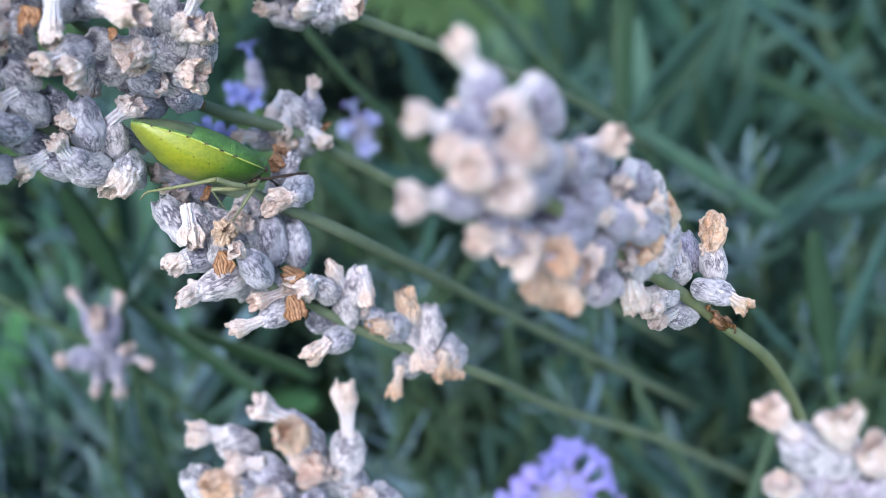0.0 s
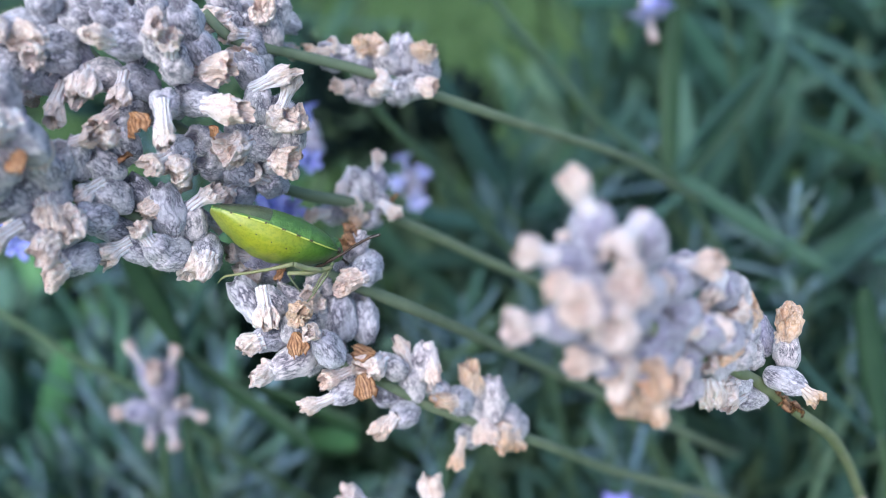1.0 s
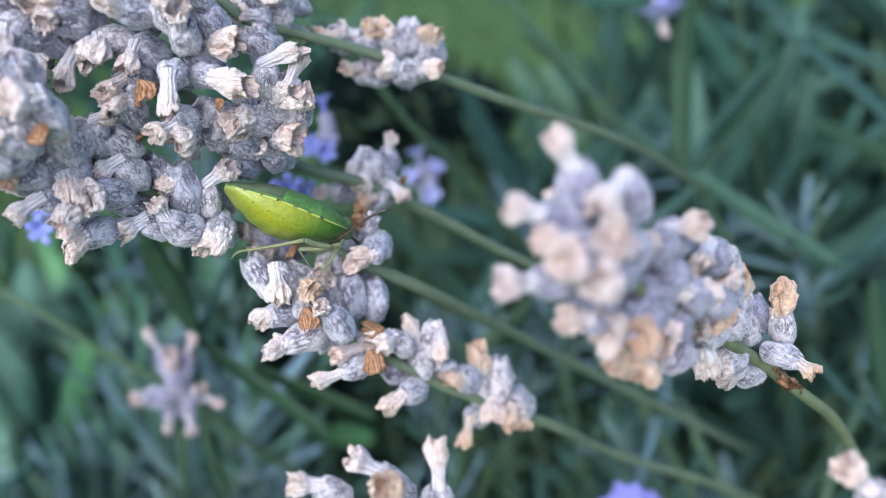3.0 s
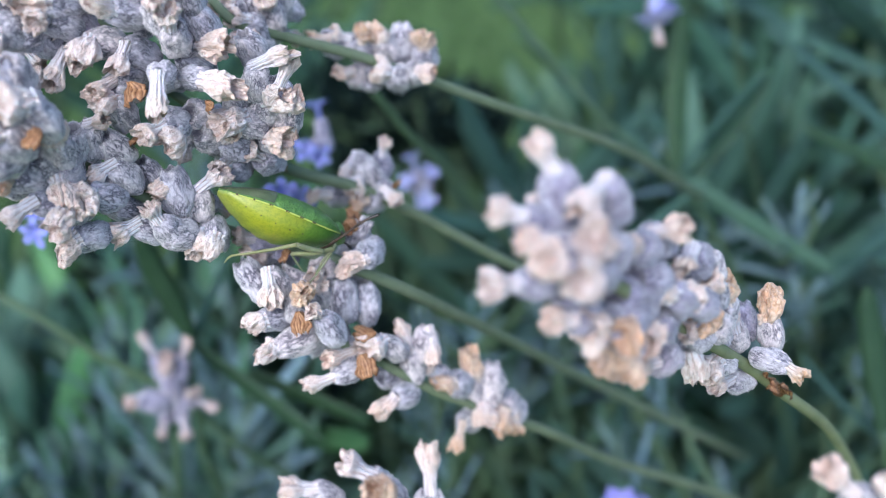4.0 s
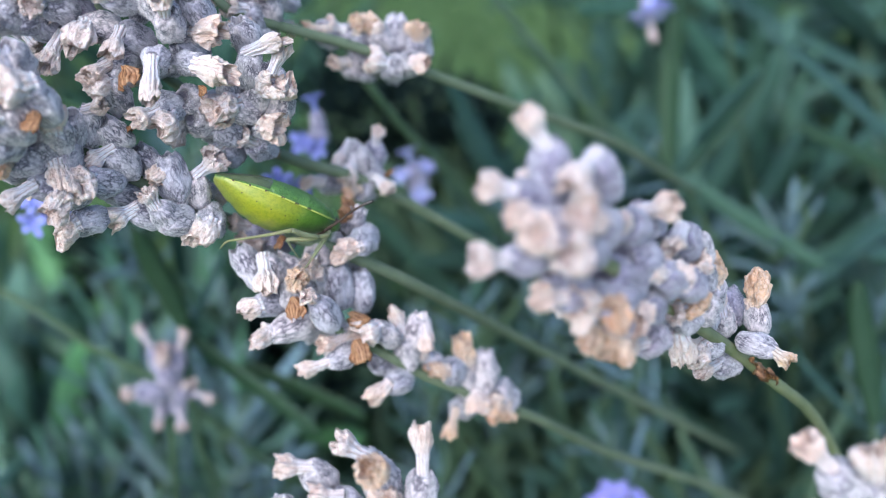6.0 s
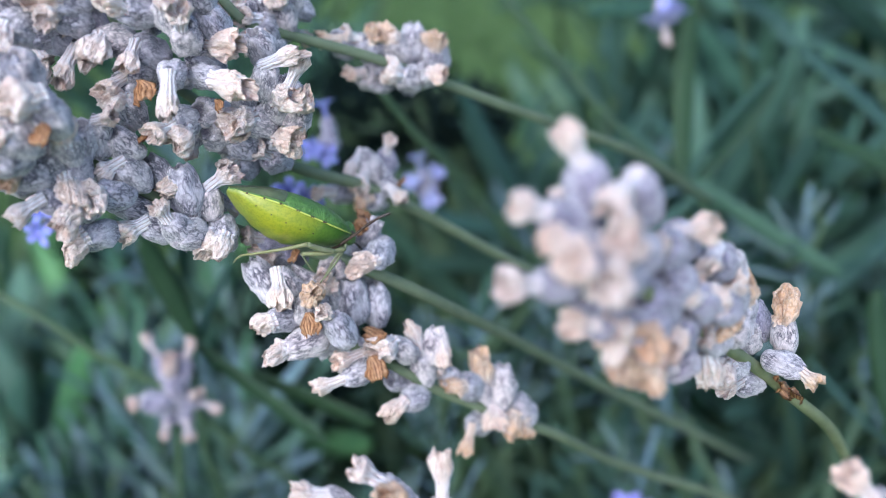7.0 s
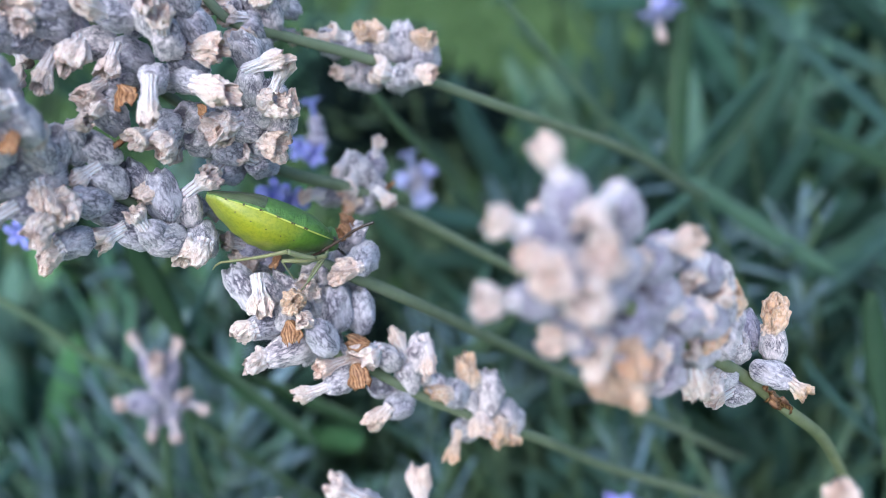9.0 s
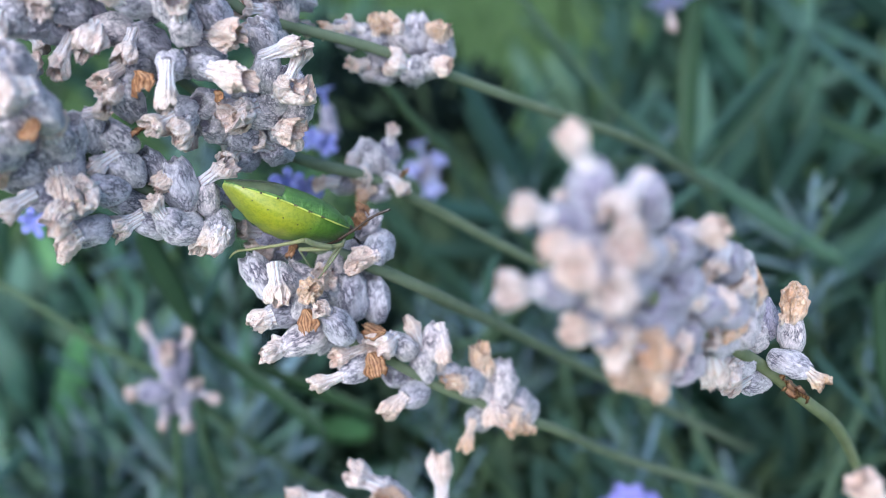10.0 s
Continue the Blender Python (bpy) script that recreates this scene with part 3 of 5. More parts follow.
flower(low_spike, (-10.7, -7.0, -111.0), (-8.9, -2.4, -109.0), (-7.6, -6.0, -108.0), "g")
flower(low_spike, (-4.7, -9.5, -114.0), (-6.3, -8.7, -112.0), (-8.0, -9.1, -111.0), "tw")
flower(low_spike, (-7.0, -9.2, -114.0), (-8.0, -7.6, -112.0), (-9.6, -6.5, -111.0), "g")
flower(low_spike, (-12.1, -8.4, -111.0), (-14.3, -7.9, -109.0))
flower(low_spike, (-1.5, -12.2, -118.0), (-1.5, -6.7, -117.0))
flower(low_spike, (-3.8, -12.6, -118.0), (-3.9, -8.6, -116.0), (-3.9, -5.2, -115.0), "tw")
flower(low_spike, (1.1, -11.6, -120.0), (-0.1, -12.7, -118.0), (-1.2, -14.9, -117.0), "tw")
flower(low_spike, (-3.4, -10.6, -119.0), (-2.6, -12.1, -117.0), (-2.3, -14.4, -116.0), "w")
flower(low_spike, (1.5, -12.5, -121.0), (1.3, -13.5, -119.0), (1.3, -15.5, -118.0), "t")
flower(low_spike, (-2.8, -13.6, -121.0), (-5.1, -14.4, -119.0), (-6.1, -17.9, -118.0), "t")
bract(low_spike, (-21.8, -0.3, -98.0), (-21.0, -3.7, -97.0), 0.2)
bract(low_spike, (-14.3, -3.0, -103.0), (-17.9, -2.1, -103.0), 0.9)
bract(low_spike, (-15.7, -4.9, -103.0), (-14.4, -8.7, -102.0), 0.3)
filler(low_spike, 5, (-20.2, -1.4, -106.0), (4, 3, 0), 2, 5)

# the thick spike above
high_spike = thing("lavender_spike", (-27.0, 16.7, -100.0), "crowded spent grey lavender spike with pale corollas", "lavender", SPENT)
stem(high_spike, [(-42.4, 30.2, -91.0), (-39.2, 26.0, -94.0), (-34.2, 21.7, -98.0), (-28.8, 18.5, -102.0), (-27.7, 17.2, -103.0), (-23.5, 15.3, -108.0), (-18.9, 14.5, -113.0), (-11.2, 11.4, -121.0), (-3.3, 7.5, -130.0), (11.7, 0.7, -150.0), (36.1, -13.0, -185.0), (69.7, -26.5, -330.0)], 0.6, 0.8, STEM, (0.166, 0.583))
flower(high_spike, (-37.6, 25.7, -87.0), (-39.6, 25.1, -85.0), (-39.9, 22.3, -83.0), "w")
flower(high_spike, (-41.4, 26.1, -87.0), (-42.1, 24.1, -85.0), (-43.0, 20.9, -83.0), "g")
flower(high_spike, (-35.2, 24.2, -88.0), (-36.8, 24.9, -86.0), (-37.1, 22.0, -84.0))
flower(high_spike, (-36.8, 22.7, -88.0), (-37.9, 21.7, -86.0), (-39.3, 20.1, -84.0), "g")
flower(high_spike, (-37.8, 18.4, -88.0), (-38.0, 19.8, -86.0), (-39.0, 19.9, -84.0), "w")
flower(high_spike, (-33.6, 22.6, -88.0), (-33.0, 21.7, -84.0), (-32.8, 18.0, -83.0))
flower(high_spike, (-33.1, 25.3, -90.0), (-30.2, 25.4, -88.0), (-26.9, 24.7, -86.0), "w")
flower(high_spike, (-32.3, 22.9, -89.0), (-29.4, 21.9, -87.0), (-26.1, 21.0, -85.0), "w")
flower(high_spike, (-30.2, 23.6, -90.0), (-32.1, 24.7, -88.0))
flower(high_spike, (-25.8, 24.9, -93.0), (-26.9, 27.3, -91.0))
flower(high_spike, (-25.9, 21.0, -93.0), (-25.5, 23.9, -90.0), (-21.2, 25.1, -88.0), "g")
flower(high_spike, (-24.4, 21.2, -93.0), (-23.2, 22.3, -91.0), (-21.7, 25.0, -90.0), "g")
flower(high_spike, (-26.2, 19.6, -94.0), (-24.3, 20.8, -92.0), (-22.5, 21.3, -90.0), "w")
flower(high_spike, (-24.0, 19.1, -95.0), (-22.4, 20.3, -93.0), (-20.9, 21.3, -92.0), "w")
flower(high_spike, (-26.3, 18.0, -97.0), (-24.8, 17.6, -95.0), (-22.8, 17.1, -94.0), "w")
flower(high_spike, (-26.3, 18.8, -95.0), (-27.3, 19.1, -92.0), (-28.9, 18.5, -90.0), "w")
flower(high_spike, (-27.7, 19.9, -94.0), (-28.1, 21.9, -91.0))
flower(high_spike, (-32.6, 19.5, -92.0), (-32.9, 17.2, -89.0), (-33.3, 15.3, -87.0), "w")
flower(high_spike, (-32.9, 19.3, -91.0), (-33.9, 17.7, -88.0), (-35.5, 16.2, -86.0), "g")
flower(high_spike, (-25.5, 15.7, -99.0), (-26.6, 16.1, -97.0), (-27.9, 16.4, -95.0), "g")
flower(high_spike, (-30.3, 17.8, -94.0), (-31.2, 17.6, -91.0))
flower(high_spike, (-30.9, 19.4, -93.0), (-31.6, 19.7, -90.0))
flower(high_spike, (-28.3, 16.8, -96.0), (-29.0, 17.3, -93.0), (-27.7, 17.6, -91.0), "g")
flower(high_spike, (-28.9, 15.2, -98.0), (-29.6, 15.0, -96.0), (-30.2, 13.9, -95.0), "g")
flower(high_spike, (-43.4, 24.5, -85.0), (-44.0, 26.4, -83.0))
flower(high_spike, (-40.9, 27.0, -86.0), (-41.9, 27.4, -84.0), (-43.3, 25.6, -83.0), "v")
flower(high_spike, (-39.5, 29.3, -83.6), (-40.5, 30.0, -81.6))
flower(high_spike, (-40.8, 28.1, -83.7), (-42.3, 27.5, -80.8), (-43.9, 26.9, -78.9), "w")
flower(high_spike, (-41.4, 26.9, -83.7), (-42.5, 26.6, -81.8), (-43.1, 25.6, -80.9), "g")
flower(high_spike, (-34.8, 27.6, -83.4), (-36.5, 27.1, -81.5), (-38.3, 27.2, -79.6), "w")
flower(high_spike, (-35.6, 29.7, -83.4), (-37.5, 30.3, -81.5))
flower(high_spike, (-34.5, 28.3, -84.4), (-35.6, 29.6, -82.4))
flower(high_spike, (-32.8, 26.6, -84.3), (-33.0, 27.7, -82.3), (-32.4, 28.5, -80.2), "w")
flower(high_spike, (-32.2, 25.0, -86.3), (-31.8, 26.0, -83.3), (-31.3, 27.2, -81.2))
flower(high_spike, (-30.9, 28.5, -86.2), (-31.0, 30.6, -84.1))
flower(high_spike, (-33.6, 30.1, -85.3), (-33.2, 31.5, -83.2), (-32.4, 32.6, -82.2))
flower(high_spike, (-29.6, 26.3, -88.2), (-30.4, 28.4, -86.2))
flower(high_spike, (-43.1, 28.8, -81.8), (-44.0, 28.8, -79.8), (-45.4, 27.9, -77.9))
flower(high_spike, (-38.1, 30.9, -83.5), (-39.3, 31.9, -81.5))
flower(high_spike, (-42.9, 30.3, -81.7), (-41.6, 31.3, -79.6))
flower(high_spike, (-36.3, 32.1, -84.4), (-36.6, 33.5, -82.3))
bract(high_spike, (-36.0, 21.4, -86.0), (-34.8, 18.2, -84.0), 0.3)
bract(high_spike, (-29.8, 20.3, -89.0), (-28.8, 18.7, -88.0), 0.6)
filler(high_spike, 6, (-30.3, 20.0, -95.0), (6, 5, 0), 2, 11)
filler(high_spike, 3, (-33.6, 25.2, -91.0), (4, 4, 0), 2, 12)
filler(high_spike, 5, (-37.0, 31.2, -89.0), (7, 4, 0), 2, 13)
filler(high_spike, 4, (-27.6, 20.5, -97.0), (4, 4, 0), 2, 14)
flower(high_spike, (-45.6, 25.6, -81.4), (-46.0, 24.8, -79.4), (-46.2, 22.3, -78.4), "w")
flower(high_spike, (-44.1, 26.7, -83.4), (-44.8, 24.8, -81.4))
flower(high_spike, (-47.5, 26.6, -81.4), (-48.1, 27.1, -79.4), (-49.3, 25.8, -78.4), "w")
flower(high_spike, (-46.9, 28.0, -82.4), (-48.1, 28.4, -80.4))
filler(high_spike, 5, (-49.1, 27.7, -87.0), (6, 4, 0), 2, 15)
# its lower whorl
flower(high_spike, (-15.8, 15.0, -116.0), (-18.6, 18.4, -115.0), (-20.5, 15.3, -114.0), "g")
flower(high_spike, (-16.0, 15.1, -117.0), (-17.7, 17.0, -115.0), (-18.8, 13.1, -113.0), "g")
flower(high_spike, (-15.9, 16.0, -118.0), (-15.5, 18.7, -117.0), (-15.1, 20.6, -116.0), "v")
flower(high_spike, (-16.7, 15.1, -117.0), (-15.0, 14.2, -115.0), (-13.1, 12.4, -114.0))
flower(high_spike, (-20.1, 13.6, -116.0), (-21.8, 13.5, -114.0), (-23.9, 13.8, -113.0))
flower(high_spike, (-16.3, 13.7, -117.0), (-17.4, 12.8, -115.0), (-19.0, 11.6, -114.0), "t")
bract(high_spike, (-14.3, 14.3, -116.0), (-12.9, 16.0, -115.0), 1.4)
bract(high_spike, (-25.3, 15.9, -104.0), (-24.4, 15.2, -103.0), 0.6)

# the upper spike behind it
back_spike = thing("lavender_spike", (-17.3, 28.2, -109.0), "spent lavender spike with one separate grey whorl", "lavender", SPENT)
stem(back_spike, [(-31.5, 32.0, -98.0), (-29.5, 30.0, -99.0), (-24.4, 29.3, -104.0), (-17.3, 28.4, -109.0), (-11.0, 27.2, -114.0), (0.3, 25.4, -126.0), (18.5, 23.5, -150.0), (31.9, 21.0, -175.0), (47.8, 21.4, -220.0), (77.2, 27.2, -330.0)], 0.6, 0.8, STEM, (0.230, 0.825))
flower(back_spike, (-19.6, 30.5, -112.0), (-20.9, 30.6, -110.0), (-23.3, 30.3, -109.0), "t")
flower(back_spike, (-17.0, 29.8, -112.0), (-18.7, 30.8, -111.0), (-20.7, 31.2, -110.0))
flower(back_spike, (-16.4, 28.7, -113.0), (-16.9, 30.6, -111.0), (-16.9, 32.5, -110.0), "t")
flower(back_spike, (-13.5, 28.9, -114.0), (-14.4, 30.8, -112.0), (-15.1, 32.1, -111.0), "w")
flower(back_spike, (-12.3, 29.1, -115.0), (-12.6, 33.2, -113.0))
flower(back_spike, (-13.1, 29.1, -113.0), (-14.8, 31.1, -111.0), (-16.1, 31.3, -110.0), "tw")
flower(back_spike, (-9.9, 28.8, -115.0), (-9.7, 30.4, -113.0), (-9.5, 32.1, -112.0), "tw")
flower(back_spike, (-12.1, 26.8, -113.0), (-13.6, 26.7, -111.0), (-15.8, 27.2, -110.0), "w")
flower(back_spike, (-11.5, 27.6, -114.0), (-10.1, 27.3, -112.0), (-8.2, 26.6, -111.0), "w")
flower(back_spike, (-17.0, 26.8, -113.0), (-18.2, 27.1, -112.0), (-20.2, 26.4, -111.0))
flower(back_spike, (-15.8, 27.6, -114.0), (-16.6, 26.3, -112.0))
flower(back_spike, (-28.0, 30.9, -103.0), (-28.0, 33.1, -101.0))
flower(back_spike, (-25.6, 29.7, -103.0), (-25.8, 32.2, -101.0), (-26.2, 32.9, -100.0), "w")
flower(back_spike, (-26.9, 28.9, -102.0), (-27.9, 30.2, -100.0), (-29.4, 30.0, -99.0))
flower(back_spike, (-29.0, 30.1, -102.0), (-30.0, 32.0, -100.0), (-31.5, 30.6, -98.0), "w")
flower(back_spike, (-29.9, 32.8, -101.0), (-30.6, 34.6, -99.0))
flower(back_spike, (-25.6, 32.1, -103.0), (-24.6, 34.3, -101.0))
flower(back_spike, (-26.8, 27.9, -103.0), (-27.5, 27.8, -101.0), (-27.9, 28.2, -100.0), "w")
filler(back_spike, 9, (-29.1, 33.2, -105.0), (6, 6, 0), 2, 21)
filler(back_spike, 5, (-14.1, 30.5, -117.0), (5, 3, 0), 2, 22)

# the spike nearest the eye
near_spike = thing("lavender_spike", (25.3, -6.6, -97.0), "large spent lavender spike with tan corollas and bent stem", "lavender", SPENT)
stem(near_spike, [(4.5, 4.2, -64.0), (8.6, 2.5, -71.0), (13.2, 0.0, -80.0), (19.2, -2.6, -90.0), (25.5, -5.8, -100.0), (30.2, -8.8, -104.0), (35.5, -11.9, -111.0), (41.9, -17.0, -122.0), (51.7, -27.2, -140.0), (68.3, -42.4, -170.0)], 0.63, 0.71, STEM, (0.2, 0.38))
flower(near_spike, (3.3, 7.8, -65.0), (2.1, 11.0, -62.0), (0.4, 13.0, -61.0), "v")
flower(near_spike, (7.2, 7.7, -66.0), (5.6, 10.5, -63.0), (3.5, 8.0, -61.0), "v")
flower(near_spike, (3.2, 6.7, -65.0), (-0.0, 7.8, -62.0), (-2.5, 8.2, -61.0), "v")
flower(near_spike, (3.0, 3.5, -66.0), (-0.3, 3.2, -64.0), (-2.9, 3.0, -63.0), "gv")
flower(near_spike, (3.9, 5.2, -64.0), (1.8, 5.9, -61.0), (-0.4, 6.6, -60.0), "v")
flower(near_spike, (3.9, 4.2, -64.0), (2.4, 4.8, -61.0), (1.2, 5.0, -60.0), "wv")
flower(near_spike, (3.3, 7.5, -67.0), (2.0, 8.0, -65.0), (0.9, 8.4, -64.0), "v")
flower(near_spike, (6.3, 4.0, -66.0), (4.6, 3.7, -62.0), (3.3, 3.3, -60.0), "wv")
flower(near_spike, (6.8, 5.3, -68.0), (5.4, 5.8, -63.0), (4.9, 6.3, -60.0), "wv")
flower(near_spike, (10.4, 5.3, -74.0), (10.4, 7.3, -72.0), (12.8, 7.9, -70.0), "v")
flower(near_spike, (10.2, 5.7, -73.0), (8.7, 6.1, -69.0), (7.6, 6.1, -66.0), "gv")
flower(near_spike, (15.9, 4.2, -80.0), (14.6, 6.3, -78.0), (13.5, 4.0, -76.0), "gv")
flower(near_spike, (17.7, 3.1, -84.0), (16.6, 6.1, -82.0))
flower(near_spike, (14.8, 1.7, -78.0), (12.2, 2.5, -74.0), (10.1, 2.5, -72.0), "wv")
flower(near_spike, (16.4, 1.3, -80.0), (14.5, 1.9, -76.0), (13.3, 2.2, -74.0), "wv")
flower(near_spike, (19.6, 0.3, -88.0), (19.1, 2.0, -86.0), (19.6, 4.1, -85.0), "tw")
flower(near_spike, (19.1, -1.0, -87.0), (17.7, 0.1, -84.0), (16.0, 0.6, -82.0), "tw")
flower(near_spike, (17.9, 1.9, -84.0), (16.8, 3.1, -82.0), (16.1, 3.8, -81.0), "w")
flower(near_spike, (5.8, 0.9, -69.0), (3.7, 0.6, -66.0), (1.6, 0.4, -65.0), "v")
flower(near_spike, (7.8, 0.2, -71.0), (6.2, 0.0, -68.0), (4.5, -0.1, -66.0), "wv")
flower(near_spike, (9.0, 0.9, -72.0), (8.0, 0.0, -69.0), (7.1, -1.0, -67.0), "twv")
flower(near_spike, (9.3, -0.7, -74.0), (8.6, -2.2, -72.0), (7.7, -4.1, -71.0), "twv")
flower(near_spike, (12.5, 0.0, -77.0), (10.9, -0.5, -74.0), (9.5, -1.2, -72.0), "wv")
flower(near_spike, (8.3, -1.6, -73.0), (7.1, -2.1, -71.0), (5.8, -2.5, -70.0), "tv")
flower(near_spike, (13.7, -2.9, -80.0), (11.5, -3.2, -78.0), (9.7, -3.5, -77.0), "gv")
flower(near_spike, (7.2, 4.2, -70.0), (5.1, 5.2, -66.0), None, "v")
flower(near_spike, (11.6, 3.1, -76.0), (8.8, 3.8, -71.0), None, "v")
flower(near_spike, (5.0, 1.9, -69.0), (2.7, 2.5, -66.0), None, "v")
flower(near_spike, (10.5, 1.6, -75.0), (7.6, 2.4, -70.0), None, "v")
flower(near_spike, (12.2, 6.0, -77.0), (11.2, 7.4, -75.0), None, "v")
flower(near_spike, (16.6, -1.0, -85.0), (15.9, -2.8, -85.0), (16.6, -5.7, -86.0), "w")
flower(near_spike, (17.6, -1.8, -86.0), (15.2, -1.0, -83.0), (14.4, -1.1, -82.0), "g")
flower(near_spike, (25.4, -6.8, -100.0), (22.7, -6.6, -99.0), (20.3, -7.5, -97.0), "g")
flower(near_spike, (27.0, -3.4, -99.0), (25.9, 0.0, -97.0), (25.1, 2.3, -95.0), "tw")
flower(near_spike, (25.3, -2.5, -101.0), (24.1, 1.4, -100.0), None, "v")
flower(near_spike, (23.3, -3.2, -98.0), (22.3, -1.1, -96.0), (21.7, 0.8, -95.0), "g")
flower(near_spike, (24.1, -3.6, -97.0), (27.4, -4.8, -95.0), (28.9, -6.0, -94.0), "t")
bract(near_spike, (27.9, -7.8, -101.0), (25.3, -5.8, -98.0), 1.3)
bract(near_spike, (29.2, -8.6, -102.0), (26.7, -6.7, -99.0), 1.9)
flower(near_spike, (22.1, -4.4, -96.0), (19.8, -4.2, -93.0), (18.1, -5.7, -92.0), "w")
flower(near_spike, (21.3, -2.0, -96.0), (18.8, -1.8, -92.0), (17.0, -2.6, -90.0), "g")
filler(near_spike, 4, (7.0, 3.8, -72.0), (5, 4, 0), 2, 31, "v")
filler(near_spike, 4, (12.2, 2.2, -80.0), (4, 4, 0), 2, 32)

# the spike that rises from below
rising_spike = thing("lavender_spike", (-10.9, -27.3, -86.0), "spent lavender spike with pale flowers on long necks", "lavender", SPENT)
stem(rising_spike, [(-11.8, -18.1, -82.0), (-11.3, -22.2, -85.0), (-10.4, -28.6, -90.0), (-7.7, -44.3, -110.0), (1.4, -73.2, -150.0)], 0.6, 0.8, STEM, (0.12, 0.36))
flower(rising_spike, (-15.8, -17.2, -82.0), (-17.7, -14.9, -80.0), (-20.5, -14.8, -79.0))
flower(rising_spike, (-11.2, -17.6, -84.0), (-11.5, -14.6, -80.0), (-12.3, -14.1, -76.0), "tw")
flower(rising_spike, (-11.6, -16.6, -84.0), (-13.0, -14.0, -82.0), (-15.8, -12.5, -81.0))
flower(rising_spike, (-8.1, -19.0, -83.0), (-7.7, -15.1, -81.0), (-8.0, -10.5, -80.0))
flower(rising_spike, (-8.8, -20.5, -84.0), (-10.1, -18.1, -81.0), (-10.7, -17.4, -79.0), "w")
flower(rising_spike, (-13.4, -20.5, -83.0), (-14.9, -17.2, -80.0), (-17.5, -17.0, -79.0))
flower(rising_spike, (-14.6, -20.7, -82.0), (-16.8, -18.8, -79.0), (-18.5, -18.2, -77.0), "tw")
flower(rising_spike, (-18.6, -21.2, -83.0), (-20.5, -18.1, -81.0))
flower(rising_spike, (-6.9, -21.4, -84.0), (-8.1, -19.0, -82.0), (-9.4, -17.9, -81.0))
flower(rising_spike, (-4.0, -22.8, -84.0), (-5.4, -19.7, -82.0), (-6.6, -20.2, -81.0))
flower(rising_spike, (-12.3, -21.4, -82.0), (-12.7, -19.2, -79.0), (-13.9, -19.4, -78.0))
flower(rising_spike, (-10.3, -21.6, -81.0), (-10.1, -19.4, -78.0), None, "v")
filler(rising_spike, 10, (-13.2, -21.9, -88.0), (7, 5, 0), 2, 41)
filler(rising_spike, 6, (-11.2, -25.9, -88.0), (5, 5, 0), 0, 42)

# the spike in the corner
corner_spike = thing("lavender_spike", (30.0, -24.1, -76.0), "pale spent lavender spike with soft violet calyxes", "lavender", SPENT)
stem(corner_spike, [(30.1, -16.8, -74.0), (32.2, -20.9, -77.0), (37.0, -29.1, -84.0), (54.1, -50.5, -110.0)], 0.6, 0.8, STEM, (0.22, 0.34))
flower(corner_spike, (27.6, -16.3, -74.0), (25.0, -13.1, -71.0), (22.5, -10.8, -70.0))
flower(corner_spike, (29.6, -17.0, -75.0), (28.5, -13.9, -71.0), (27.0, -11.4, -68.0), "w")
flower(corner_spike, (34.8, -19.5, -75.0), (32.1, -15.9, -72.0), (29.7, -13.7, -70.0), "w")
flower(corner_spike, (27.6, -20.1, -74.0), (25.2, -17.9, -72.0), (24.1, -16.3, -71.0))
flower(corner_spike, (28.8, -18.7, -75.0), (26.6, -15.3, -73.0), None, "v")
flower(corner_spike, (33.1, -19.5, -75.0), (30.5, -16.3, -72.0), None, "v")
flower(corner_spike, (30.1, -19.7, -74.0), (28.7, -16.7, -72.0), None, "v")
flower(corner_spike, (27.1, -21.8, -74.0), (25.2, -19.2, -72.0))
filler(corner_spike, 10, (32.5, -20.4, -80.0), (6, 5, 0), 1, 51, "v")

# ---- small flower heads farther off ----
far_spike = thing("lavender_flower_head", (-57.1, -19.3, -167.0), "small blurred lavender flower head with tan tips", "lavender", "lavender flower heads")
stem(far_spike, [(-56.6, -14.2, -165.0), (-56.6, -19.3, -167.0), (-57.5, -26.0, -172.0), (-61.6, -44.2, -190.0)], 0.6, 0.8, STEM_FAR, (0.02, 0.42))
flower(far_spike, (-56.5, -15.2, -165.0), (-58.8, -10.3, -164.0), (-61.5, -6.8, -163.0), "ovt")
flower(far_spike, (-56.0, -16.2, -165.0), (-54.2, -10.7, -164.0), (-52.2, -7.0, -163.0), "ovt")
flower(far_spike, (-55.2, -18.0, -164.0), (-56.1, -13.5, -162.0), (-56.2, -10.0, -161.0), "ovw")
flower(far_spike, (-57.3, -18.2, -166.0), (-61.0, -17.2, -165.0), (-63.9, -19.1, -164.0), "ov")
flower(far_spike, (-56.6, -19.2, -166.0), (-57.4, -21.6, -165.0), (-57.5, -24.7, -164.0), "ovt")
flower(far_spike, (-55.3, -19.2, -166.0), (-53.9, -21.5, -165.0), (-52.8, -24.6, -164.0), "ovt")
flower(far_spike, (-54.8, -18.2, -166.0), (-51.5, -17.8, -165.0), (-47.7, -19.3, -164.0), "ov")
flower(far_spike, (-55.8, -19.2, -166.0), (-52.7, -17.0, -164.0), (-51.6, -15.8, -162.0), "ovw")
flower(far_spike, (-55.8, -16.0, -166.0), (-55.7, -9.8, -164.0), None, "ov")
flower(far_spike, (-56.9, -20.4, -166.0), (-57.6, -16.7, -164.0), None, "ov")
flower(far_spike, (-55.1, -20.8, -166.0), (-53.4, -16.2, -164.0), None, "ov")
flower(far_spike, (-55.6, -17.9, -163.0), (-60.4, -17.8, -161.0), None, "ov")

